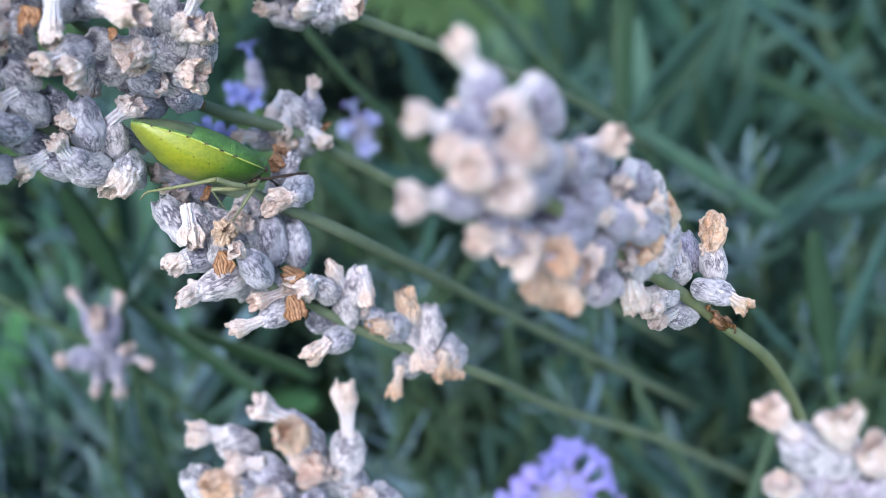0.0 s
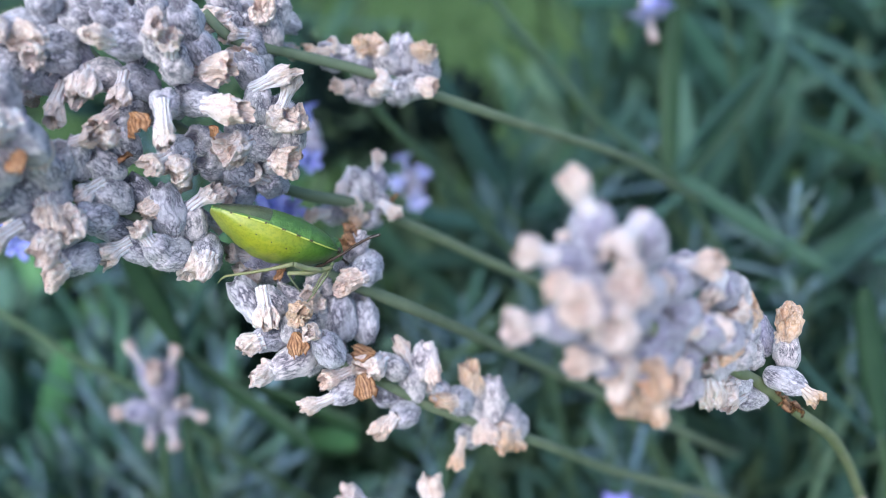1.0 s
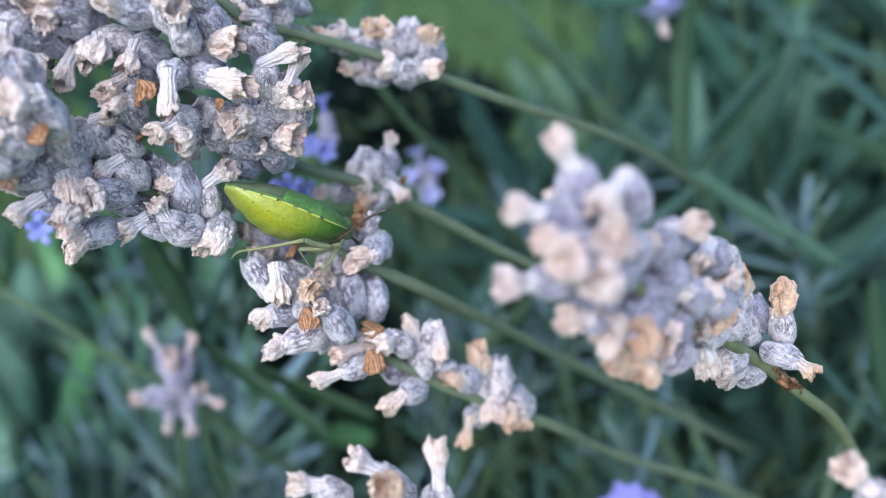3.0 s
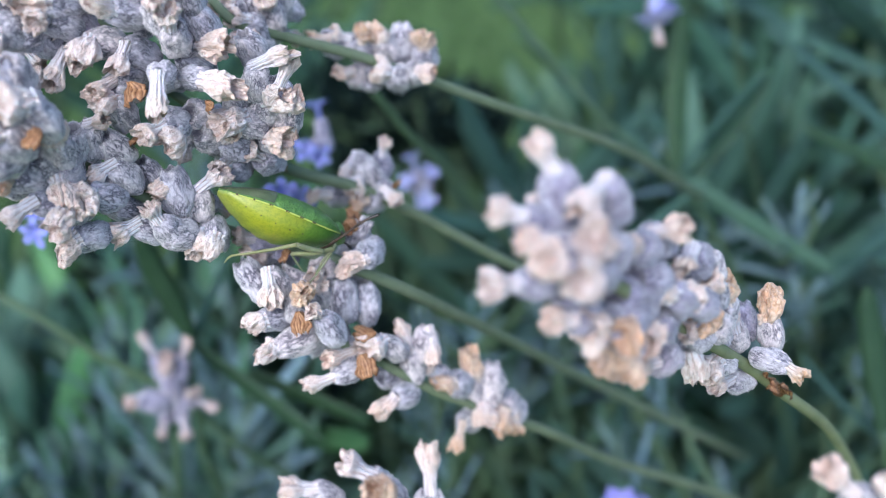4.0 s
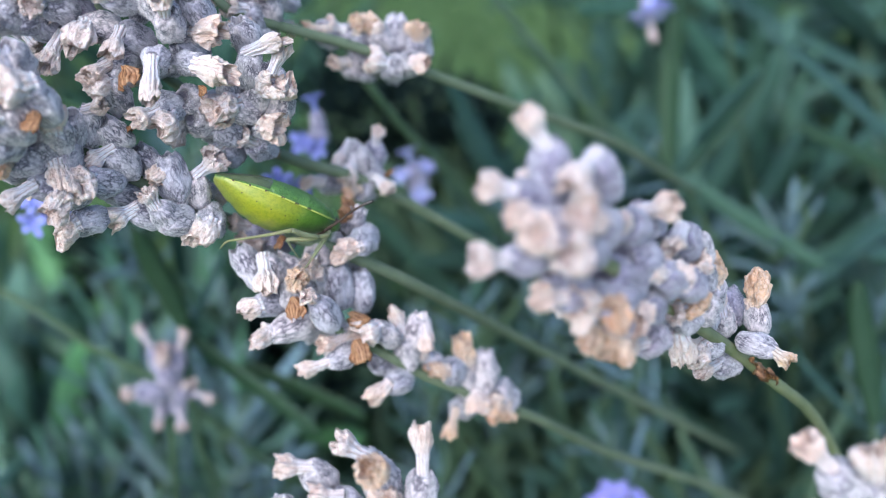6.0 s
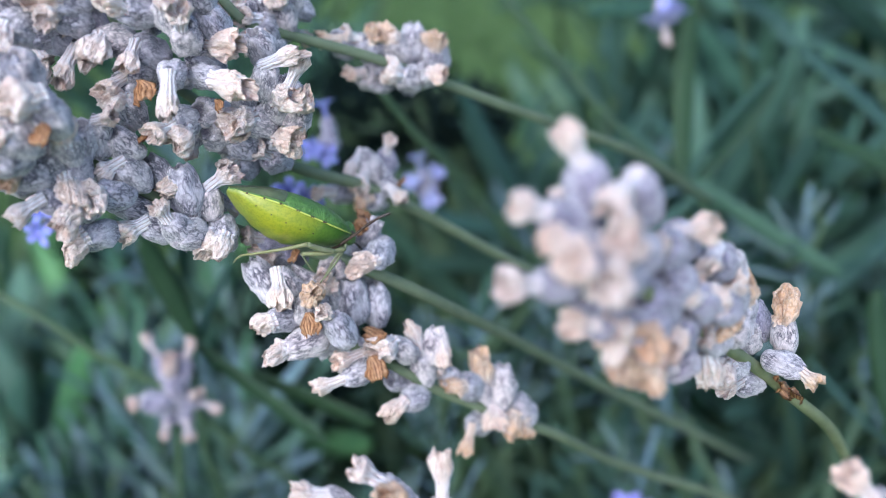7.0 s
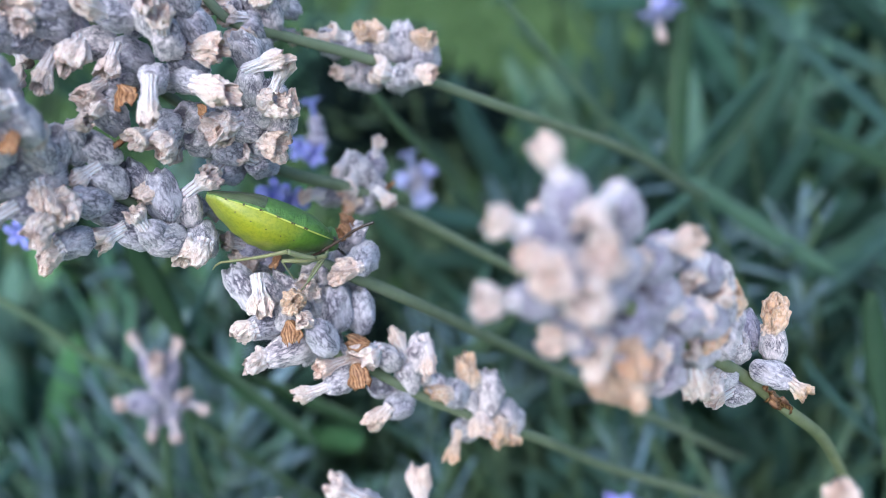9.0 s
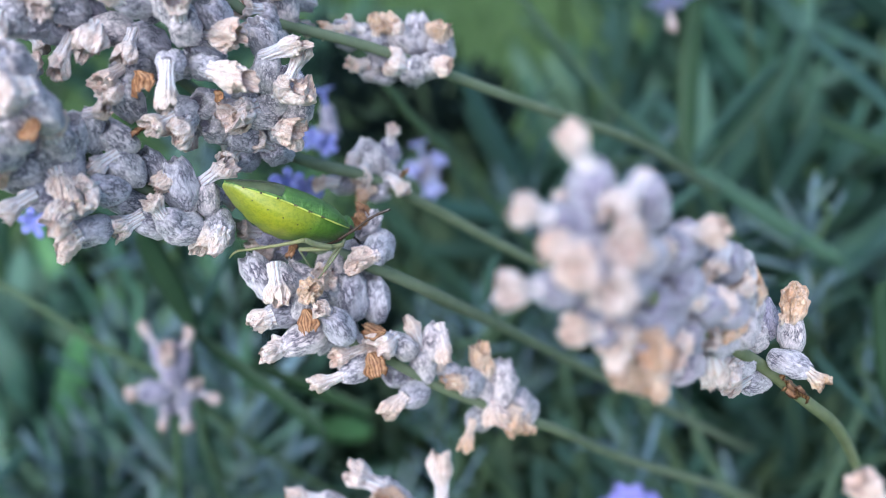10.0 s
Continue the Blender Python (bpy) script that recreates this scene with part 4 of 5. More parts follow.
violet_head = thing("lavender_flower_head", (22.2, -47.2, -181.0), "fresh violet lavender flower head in bloom", "lavender", "lavender flower heads")
stem(violet_head, [(22.1, -41.8, -180.0), (21.9, -49.8, -183.0), (22.8, -67.4, -195.0)], 0.6, 0.8, STEM_FAR, (0.08, 0.44))
fresh_flower(violet_head, (20.7, -45.8, -181.0), (17.1, -44.1, -179.0), (12.2, -43.1, -177.0), VIOLET)
fresh_flower(violet_head, (21.0, -45.3, -181.0), (18.1, -42.5, -179.0), (14.2, -39.9, -177.0), VIOLET)
fresh_flower(violet_head, (21.9, -44.7, -181.0), (21.1, -40.5, -179.0), (20.2, -35.9, -177.0), VIOLET)
fresh_flower(violet_head, (22.4, -44.4, -181.0), (22.7, -39.6, -179.0), (23.2, -34.3, -177.0), VIOLET)
fresh_flower(violet_head, (23.1, -44.8, -181.0), (25.2, -40.8, -179.0), (28.2, -36.6, -177.0), VIOLET)
fresh_flower(violet_head, (23.5, -45.4, -181.0), (26.5, -43.0, -179.0), (30.8, -40.9, -177.0), VIOLET)
fresh_flower(violet_head, (22.5, -45.5, -181.0), (23.2, -43.1, -179.0), (24.2, -41.1, -177.0), VIOLET)
fresh_flower(violet_head, (21.5, -45.2, -181.0), (19.6, -42.1, -179.0), (17.2, -39.1, -177.0), VIOLET)
fresh_flower(violet_head, (22.9, -45.9, -181.0), (24.5, -44.6, -179.0), (26.7, -44.1, -177.0), VIOLET)
fresh_flower(violet_head, (20.4, -46.3, -181.0), (15.9, -45.6, -179.0), (9.6, -46.1, -177.0), VIOLET)
fresh_flower(violet_head, (23.8, -46.4, -181.0), (27.5, -45.8, -179.0), (32.8, -46.6, -177.0), VIOLET)
fresh_flower(violet_head, (21.9, -45.5, -181.0), (21.1, -43.1, -179.0), (20.2, -41.1, -177.0), VIOLET)

bloom = thing("lavender_flower_head", (-28.1, 25.3, -150.0), "violet lavender flowers behind the spent spikes", "lavender", "lavender flower heads")
stem(bloom, [(-28.1, 25.3, -150.0), (-34.1, 29.8, -195.0), (-52.9, 43.9, -330.0)], 0.5, 0.7, STEM_FAR, (-0.158, 0.924))
fresh_flower(bloom, (-28.1, 25.3, -150.0), (-28.7, 28.3, -149.0), (-29.3, 31.2, -148.0), VIOLET_DEEP)
fresh_flower(bloom, (-28.1, 25.3, -150.0), (-29.3, 24.0, -149.0), (-30.4, 22.7, -148.0), VIOLET_DEEP)
fresh_flower(bloom, (-28.1, 25.3, -150.0), (-28.2, 23.4, -149.0), (-28.2, 21.5, -148.0), VIOLET_DEEP)
bloom = thing("lavender_flower_head", (-14.6, 19.9, -185.0), "pale violet lavender flowers, blurred", "lavender", "lavender flower heads")
stem(bloom, [(-14.6, 19.9, -185.0), (-15.8, 21.5, -230.0), (-18.7, 25.0, -330.0)], 0.5, 0.7, STEM_FAR, (-0.047, 0.812))
fresh_flower(bloom, (-14.6, 19.9, -185.0), (-15.9, 24.0, -184.0), (-17.1, 27.9, -183.0), VIOLET_PALE)
fresh_flower(bloom, (-14.6, 19.9, -185.0), (-13.7, 22.0, -184.0), (-12.7, 24.1, -183.0), VIOLET_PALE)
fresh_flower(bloom, (-14.6, 19.9, -185.0), (-16.5, 21.2, -184.0), (-18.3, 22.4, -183.0), VIOLET_PALE)
fresh_flower(bloom, (-14.6, 19.9, -185.0), (-14.4, 19.1, -184.0), (-14.1, 18.1, -183.0), VIOLET_PALE)
bloom = thing("lavender_flower_head", (-61.5, 11.2, -128.0), "blue violet lavender flowers under a spent spike", "lavender", "lavender flower heads")
stem(bloom, [(-61.5, 11.2, -128.0), (-80.0, 12.5, -173.0), (-145.4, 17.5, -330.0)], 0.5, 0.7, STEM_FAR, (-0.394, 0.773))
fresh_flower(bloom, (-61.5, 11.2, -128.0), (-62.0, 9.8, -127.0), (-62.5, 8.4, -126.0), VIOLET_DEEP)
fresh_flower(bloom, (-61.5, 11.2, -128.0), (-61.8, 11.5, -127.0), (-62.0, 11.8, -126.0), VIOLET_DEEP)
fresh_flower(bloom, (-61.5, 11.2, -128.0), (-59.3, 9.9, -127.0), (-57.0, 8.4, -126.0), VIOLET_DEEP)
bloom = thing("lavender_flower_head", (-29.8, 13.7, -125.0), "violet lavender flowers behind the bug", "lavender", "lavender flower heads")
stem(bloom, [(-29.8, 13.7, -125.0), (-38.0, 16.0, -170.0), (-68.0, 24.5, -330.0)], 0.5, 0.7, STEM_FAR, (-0.187, 0.810))
fresh_flower(bloom, (-29.8, 13.7, -125.0), (-29.1, 14.0, -124.0), (-28.3, 14.4, -123.0), VIOLET_DEEP)
fresh_flower(bloom, (-29.8, 13.7, -125.0), (-29.9, 13.0, -124.0), (-30.1, 12.3, -123.0), VIOLET_DEEP)
fresh_flower(bloom, (-29.8, 13.7, -125.0), (-27.9, 13.6, -124.0), (-26.0, 13.5, -123.0), VIOLET_DEEP)
bud = thing("lavender_flower_head", (31.2, 58.1, -198.0), "drooping violet lavender floret with a tan tip", "lavender", "lavender flower heads")
stem(bud, [(31.2, 59.3, -198.0), (30.3, 65.8, -200.0), (33.3, 73.1, -204.0), (44.5, 72.1, -212.0), (60.3, 44.6, -240.0)], 0.5, 0.7, STEM_FAR, (0.12, 0.5))
fresh_flower(bud, (30.7, 67.5, -198.0), (30.8, 62.5, -197.0), (31.1, 55.4, -196.0), VIOLET_PALE)
fresh_flower(bud, (31.6, 67.9, -199.0), (32.0, 63.4, -198.0), (32.6, 56.9, -197.0), VIOLET_DEEP)
flower(bud, (31.6, 64.6, -200.0), (31.8, 57.2, -199.0), (32.0, 51.5, -198.0), "ovt")

# ---- the bug: a green shield bug seen from its side and belly ----
BUG_GREEN, nt, b = material("bug_green_shell", 0.36, 0.5)
pits = tex_noise(nt, 2200.0, 3.0, 0.7)
col = ramp(nt, tex_noise(nt, 260.0, 3.0), [(0.3, (0.0616, 0.14, 0.0224)), (0.7, (0.106, 0.213, 0.0392))])
nt.links.new(mixed(nt, 0.55, col, ramp(nt, pits, [(0.38, (0.35, 0.4, 0.3)), (0.55, (1, 1, 1))]), "MULTIPLY"), b.inputs["Base Color"])
bumped(nt, b, pits, 0.9, 0.00025)
BUG_BELLY, nt, b = material("bug_yellow_green_belly", 0.4, 0.45)
along = attribute(nt, "along")
col = ramp(nt, along, [(0.0, (0.31, 0.356, 0.138)), (0.1, (0.299, 0.316, 0.0345)), (0.35, (0.31, 0.31, 0.0161)), (0.56, (0.218, 0.236, 0.0138)), (0.66, (0.0978, 0.167, 0.0184)), (0.8, (0.0633, 0.138, 0.0184)), (1.0, (0.0517, 0.115, 0.0161))])
# paler underside: light thrown back by the pale flowers, painted into the belly colour
col = mixed(nt, ramp(nt, attribute(nt, "round"), [(0.3, (0, 0, 0)), (0.62, (0.55, 0.55, 0.55))]), col, mixed(nt, 0.5, col, (0.3, 0.36, 0.16)))
col = mixed(nt, 0.6, col, ramp(nt, tex_noise(nt, 420.0, 5.0, 0.7), [(0.35, (0.62, 0.8, 0.6)), (0.65, (1.08, 1.04, 1.1))]), "MULTIPLY")
col = mixed(nt, 0.5, col, ramp(nt, tex_noise(nt, 3200.0, 3.0, 0.7), [(0.4, (0.55, 0.66, 0.5)), (0.55, (1.05, 1.05, 1.05))]), "MULTIPLY")
nt.links.new(col, b.inputs["Base Color"])
b.inputs["Subsurface Weight"].default_value = 0.2
b.inputs["Subsurface Radius"].default_value = (0.0008, 0.001, 0.0002)
bumped(nt, b, tex_noise(nt, 1500.0, 3.0), 0.25, 0.0001)
BUG_EDGE = leafy("bug_yellow_margin", (0.333, 0.411, 0.0685), (0.45, 0.509, 0.128), 0.4, 600.0, 0.1)
BUG_DARK = leafy("bug_dark_horn", (0.02, 0.014, 0.01), (0.05, 0.03, 0.02), 0.35, 600.0, 0.0, 0.5)
BUG_LEG = leafy("bug_leg", (0.147, 0.156, 0.0783), (0.216, 0.226, 0.128), 0.4, 500.0, 0.25)
BUG_FEELER = leafy("bug_feeler", (0.03, 0.02, 0.015), (0.065, 0.04, 0.028), 0.4, 900.0, 0.05)
BUG_WING = leafy("bug_wing_membrane", (0.06, 0.085, 0.04), (0.12, 0.14, 0.07), 0.25, 400.0, 0.1, 0.5)

bug = thing("shield_bug", (-29.2, 11.9, -93.0), "glossy green shield bug with a yellow-green belly", "insect")
tail, head = Vector((-29.4, 11.6, -93.5)), Vector((-18.3, 7.8, -101.5))
BODY = (head - tail).length
ax = (head - tail).normalized()
lat = (Vector((0, 0, 1)) - ax * ax.z).normalized()
dor = lat.cross(ax).normalized()
if dor.y < 0:
    dor = -dor
roll = radians(9)
lat, dor = (math.cos(roll) * lat + math.sin(roll) * dor), (math.cos(roll) * dor - math.sin(roll) * lat)


def bug_point(x, y, z):
    """x along the body from the tail (0 to 1), y up to the back, z out to the side, millimetres."""
    return local(bug, tail + ax * (x * BODY) + dor * y + lat * z)


def half_width(x):
    return 3.9 * (math.sin(math.pi * min(1, 0.04 + 0.78 * x)) ** 0.62 if x < 0.62 else 1.02 * math.sqrt(max(0.0, 1 - ((x - 0.58) / 0.425) ** 2)) ** 1.25) * (1 if x > 0.03 else x / 0.03)


def rim_height(x):
    return sum(along_body(RIM, min(1, max(0, x + 0.03 * k))) for k in (-1, 0, 1)) / 3


RIM = ((0, 0.4), (0.05, 0.25), (0.1, 0.22), (0.2, 0.22), (0.3, 0.19), (0.4, 0.1), (0.5, -0.02), (0.6, -0.12), (0.7, -0.18), (0.8, -0.16), (0.9, -0.06), (0.96, 0.08), (1, 0.26))
BELLY = ((0, 0.1), (0.05, 0.6), (0.1, 1.2), (0.2, 1.95), (0.3, 2.6), (0.4, 2.95), (0.5, 3.0), (0.6, 2.75), (0.7, 2.4), (0.8, 2.05), (0.9, 1.38), (0.96, 0.5), (1, 0.12))
BACK = ((0, 0.15), (0.05, 0.65), (0.1, 0.93), (0.2, 1.38), (0.3, 1.74), (0.4, 2.01), (0.5, 2.19), (0.6, 2.25), (0.7, 2.16), (0.8, 1.89), (0.9, 1.2), (0.96, 0.51), (1, 0.2))


def along_body(table, x):
    for (x0, y0), (x1, y1) in zip(table, table[1:]):
        if x <= x1:
            t = (x - x0) / (x1 - x0)
            return y0 + (y1 - y0) * t
    return table[-1][1]


def shell(name, table, up, mat, label):
    verts, faces, along, turned = [], [], [], []
    rows, cols = 60, 24
    for i in range(rows + 1):
        x = i / rows
        w = max(0.03, half_width(x))
        h = sum(along_body(table, min(1, max(0, x + 0.03 * k))) for k in (-1, 0, 1)) / 3
        for k in range(cols + 1):
            a = math.pi * k / cols
            ridge = 0.05 * math.sin(x * 8 * 2 * math.pi) * (x < 0.66) * math.sin(a) if not up else 0.0
            y = rim_height(x) + (1 if up else -1) * (h + ridge) * math.sin(a) ** (0.8 if up else 0.72)
            verts.append(bug_point(x, y, w * math.cos(a)))
            along.append(min(1.0, max(0.0, x + (0.1 * math.sin(a) if not up else 0.0))))
            turned.append(k / cols)
    for i in range(rows):
        for k in range(cols):
            q = i * (cols + 1) + k
            f = (q, q + 1, q + cols + 2, q + cols + 1)
            faces.append(f if up else f[::-1])
    return part(name, mesh_from(name, verts, faces, along=along, round=turned), mat, bug, None, label)


shell("belly", BELLY, False, BUG_BELLY, "yellow-green belly, greener towards the head")
shell("back", BACK, True, BUG_GREEN, "pitted dark green wing cases and shield")
for side in (1, -1):
    line = [bug_point(i / 40, rim_height(i / 40) + 0.02, side * (half_width(i / 40) + 0.05)) for i in range(1, 40)]
    part("margin", tube("margin", line, [MM * 0.08 * min(1, 4 * i / 38 + 0.3, 4 * (38 - i) / 38 + 0.3) for i in range(39)], 8), BUG_EDGE, bug, None, "thin yellow margin")
    for x in (0.09, 0.2, 0.31, 0.43, 0.54, 0.64):
        for dx, s in ((0, 0.13), (0.016, 0.12)):
            bm = bmesh.new()
            bmesh.ops.create_icosphere(bm, subdivisions=1, radius=s * MM)
            bmesh.ops.translate(bm, verts=bm.verts, vec=bug_point(x + dx, rim_height(x) + 0.03, side * (half_width(x) + 0.1)))
            part("margin_spot", bm, BUG_DARK, bug)
    for x in (0.17, 0.28, 0.39, 0.5, 0.6):
        a = math.pi * 0.13
        y = rim_height(x) - along_body(BELLY, x) * math.sin(a) ** 0.72
        bm = bmesh.new()
        bmesh.ops.create_icosphere(bm, subdivisions=1, radius=0.085 * MM)
        bmesh.ops.translate(bm, verts=bm.verts, vec=bug_point(x, y, side * half_width(x) * math.cos(a)))
        part("spiracle", bm, BUG_DARK, bug)
# wing membrane over the tail
verts = []
for i in range(19):
    x = 0.004 + 0.37 * i / 18
    h = sum(along_body(BACK, max(0, x + 0.03 * k)) for k in (-1, 0, 1)) / 3
    for k in range(15):
        a = math.pi * (0.03 + 0.94 * k / 14)
        verts.append(bug_point(x - 0.05 * (1 - math.sin(a)) * i / 18, rim_height(x) + 0.05 + h * math.sin(a) ** 0.8, max(0.03, half_width(x)) * math.cos(a)))
me = mesh_from("wing_membrane", verts, [(i * 15 + k, i * 15 + k + 1, i * 15 + k + 16, i * 15 + k + 15) for i in range(18) for k in range(14)])
part("wing_membrane", me, BUG_WING, bug, None, "brownish wing membrane at the tail")
# head with eyes
line = [bug_point(0.93 + 0.03 * i, 0.1 - 0.12 * i, 0) for i in range(5)]
part("head", tube("head", line, [MM * r for r in (1.5, 1.45, 1.2, 0.85, 0.35)], 14), BUG_GREEN, bug)
for side in (1, -1):
    bm = bmesh.new()
    bmesh.ops.create_uvsphere(bm, u_segments=12, v_segments=8, radius=0.36 * MM)
    bmesh.ops.translate(bm, verts=bm.verts, vec=bug_point(0.965, 0.15, side * 1.3))
    part("eye", bm, BUG_DARK, bug, None, "dark round eye")


def limb(name, points, radii, mat, label=""):
    line = [local(bug, p) for p in spline(points, 6)]
    k = len(radii) - 1
    rr = []
    for i in range(len(line)):
        s = i / (len(line) - 1) * k
        j = min(int(s), k - 1)
        rr.append(MM * (radii[j] + (radii[j + 1] - radii[j]) * (s - j)))
    return part(name, tube(name, line, rr, 10), mat, bug, None, label)


limb("hind_leg", [(-19.0, 6.0, -96.0), (-20.3, 6.2, -95.0), (-21.4, 6.6, -94.0)], [0.26, 0.3, 0.26], BUG_LEG)
limb("hind_shin", [(-21.4, 6.6, -94.0), (-23.5, 6.1, -93.5), (-25.8, 5.7, -93.5), (-27.9, 5.4, -94.0)], [0.22, 0.17, 0.14, 0.11], BUG_LEG, "pale translucent green shin")
limb("hind_foot", [(-27.9, 5.4, -94.0), (-28.5, 5.1, -94.6), (-29.0, 4.7, -95.4)], [0.13, 0.1, 0.06], BUG_LEG)
limb("middle_leg", [(-18.1, 6.3, -97.0), (-20.1, 5.8, -95.5), (-22.1, 5.7, -95.0)], [0.24, 0.26, 0.2], BUG_LEG)
limb("middle_shin", [(-22.1, 5.7, -95.0), (-21.7, 4.8, -96.0), (-21.2, 3.9, -97.0)], [0.14, 0.11, 0.07], BUG_LEG)
limb("front_leg", [(-18.1, 6.8, -98.0), (-18.5, 5.7, -97.0), (-19.5, 4.2, -97.0), (-20.7, 2.8, -98.0)], [0.17, 0.15, 0.12, 0.08], BUG_LEG)
limb("front_leg", [(-18.6, 6.4, -99.0), (-19.5, 5.2, -99.0), (-20.4, 3.7, -99.5)], [0.14, 0.11, 0.07], BUG_LEG)
limb("beak", [(-18.4, 7.2, -100.0), (-19.2, 6.6, -99.0), (-20.2, 6.2, -98.0)], [0.2, 0.14, 0.1], BUG_FEELER)


def antenna(points, label):
    """A jointed feeler that turns on its foot; its own origin is the foot."""
    foot = local(bug, points[0])
    line = [local(bug, p) - foot for p in spline(points, 8)]
    n = len(line) - 1
    ob = part("antenna", tube("antenna", line, [MM * (0.15 if i < 0.3 * n else 0.11 + 0.04 * abs(math.sin(3.2 * math.pi * i / n))) for i in range(n + 1)], 10), BUG_FEELER, bug, Matrix.Translation(foot), label)
    tip = [p for p in line[int(0.72 * n):]]
    part("tip", tube("tip", tip, [MM * (0.165 if 0 < i < len(tip) - 1 else 0.12) for i in range(len(tip))], 10), BUG_DARK, ob, None, "black feeler tip")
    return ob, foot


feeler, feeler_foot = antenna([(-18.7, 6.8, -98.0), (-17.1, 7.8, -97.5), (-15.4, 9.0, -97.0), (-14.5, 9.5, -97.0), (-13.5, 9.9, -97.0)], "brown feeler, black at the end")
far_feeler, far_foot = antenna([(-18.7, 7.6, -103.0), (-18.0, 7.2, -104.0), (-17.5, 6.6, -106.0)], "brown feeler turned away")

# ---- leaves behind ----
def leaf_mesh(seed, wide, bend):
    """A narrow lavender leaf, unit length along +Z: tapered, rolled edges, grooved midrib."""
    rnd = random.Random(seed)
    rows, cols = 12, 6
    verts, faces = [], []
    for layer in (0, 1):
        for i in range(rows + 1):
            u = i / rows
            half = 0.5 * wide * (0.3 + 0.7 * math.sin(math.pi * min(1, 0.12 + 0.72 * u))) * (1 if u < 0.82 else math.sqrt(max(0.02, 1 - ((u - 0.82) / 0.185) ** 2)))
            for k in range(cols + 1):
                w = 2 * k / cols - 1
                thick = 0.12 * wide * (1 - w * w)
                y = bend * u * u + 0.16 * wide * abs(w) - 0.22 * wide * abs(w) ** 3 + (thick if layer == 0 else -thick * 0.6)
                verts.append((w * half + 0.02 * math.sin(3 * u + seed), y, u))
    size = (rows + 1) * (cols + 1)
    for i in range(rows):
        for k in range(cols):
            q = i * (cols + 1) + k
            faces += [(q, q + 1, q + cols + 2, q + cols + 1), (size + q + cols + 1, size + q + cols + 2, size + q + 1, size + q)]
        for e in (0, cols):
            q = i * (cols + 1) + e
            faces.append((q, q + cols + 1, size + q + cols + 1, size + q) if e == 0 else (q + cols + 1, q, size + q, size + q + cols + 1))
    return mesh_from("leaf", verts, faces)


LEAVES = [leaf_mesh(i, w, b) for i, (w, b) in enumerate(((0.12, 0.04), (0.135, -0.05), (0.15, 0.05), (0.125, 0.08), (0.14, 0.02)))]
FINE = [leaf_mesh(20 + i, w, b) for i, (w, b) in enumerate(((0.09, 0.12), (0.11, -0.1), (0.1, 0.2)))]
BROAD = [leaf_mesh(30 + i, w, b) for i, (w, b) in enumerate(((0.19, 0.04), (0.21, 0.06), (0.17, -0.04)))]


def leaf(parent, a, b, kinds, mat, twist=0.0):
    size = (Vector(b) - Vector(a)).length
    d = (Vector(b) - Vector(a)).normalized()
    side = Vector((0, 0, 1)).cross(d).normalized()
    turn = Matrix((side, d.cross(side), d)).transposed().to_4x4()
    m = Matrix.Translation(local(parent, a)) @ turn @ Matrix.Rotation(twist, 4, "Z") @ Matrix.Scale(size * MM, 4)
    return part("leaf", kinds[int(size * 7) % len(kinds)], mat, parent, m)


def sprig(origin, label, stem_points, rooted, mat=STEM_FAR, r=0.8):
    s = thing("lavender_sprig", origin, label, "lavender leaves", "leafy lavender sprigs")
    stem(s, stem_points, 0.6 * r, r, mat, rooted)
    return s


# a sprig of long leaves behind the near spike
fan = sprig((38.6, 25.0, -205.0), "leafy lavender sprig with long narrow green leaves", [(32.9, 31.4, -200.0), (38.6, 24.7, -205.0), (49.2, 11.2, -215.0), (63.3, -10.8, -235.0)], (0.14, 0.48))
leaf(fan, (38.6, 24.7, -205.0), (70.7, 5.3, -205.0), FINE, LEAF_DEEP, 0.5)
leaf(fan, (37.3, 26.3, -206.0), (40.4, 66.7, -215.0), LEAVES, LEAF_GREEN, 0.2)
leaf(fan, (38.2, 25.7, -206.0), (55.2, 51.5, -215.0), FINE, LEAF_DEEP, 0.9)
leaf(fan, (39.7, 24.7, -208.0), (62.1, 50.6, -222.0), LEAVES, LEAF_GREEN, -0.8)
leaf(fan, (36.2, 26.2, -205.0), (25.3, 35.5, -200.0), FINE, LEAF_DEEP, 0.3)
leaf(fan, (40.0, 22.7, -206.0), (27.7, 12.0, -212.0), LEAVES, LEAF_DEEP, 0.3)
stem(fan, [(-3.8, 62.5, -190.0), (10.2, 47.8, -195.0), (24.8, 33.7, -200.0), (37.6, 25.1, -206.0)], 0.8, 0.8, STEM_FAR)
edge = sprig((71.1, -22.9, -185.0), "lavender sprig with broad upright green leaves", [(70.7, -20.7, -184.0), (73.5, -29.6, -187.0), (78.2, -41.9, -195.0)], (0.2, 0.44))
leaf(edge, (71.3, -23.3, -184.0), (66.2, 3.9, -178.0), BROAD, LEAF_GREEN, 0.1)
leaf(edge, (72.5, -23.6, -186.0), (91.5, 5.3, -200.0), LEAVES, LEAF_DEEP, 0.6)
leaf(edge, (72.8, -25.5, -188.0), (59.7, -13.6, -200.0), FINE, LEAF_DEEP, 0.8)
right = sprig((100.2, 26.6, -225.0), "lavender sprig with arching blue green leaves", [(96.4, 30.1, -222.0), (104.1, 23.1, -228.0), (114.8, 3.6, -240.0)], (0.26, 0.5))
leaf(right, (100.7, 26.8, -226.0), (68.6, 38.9, -218.0), LEAVES, LEAF_GREEN, 0.5)
leaf(right, (100.7, 25.4, -226.0), (69.0, 2.8, -215.0), FINE, LEAF_DEEP, 0.7)
leaf(right, (103.2, 13.7, -226.0), (77.9, 8.6, -200.0), LEAVES, LEAF_DEEP, 0.2)
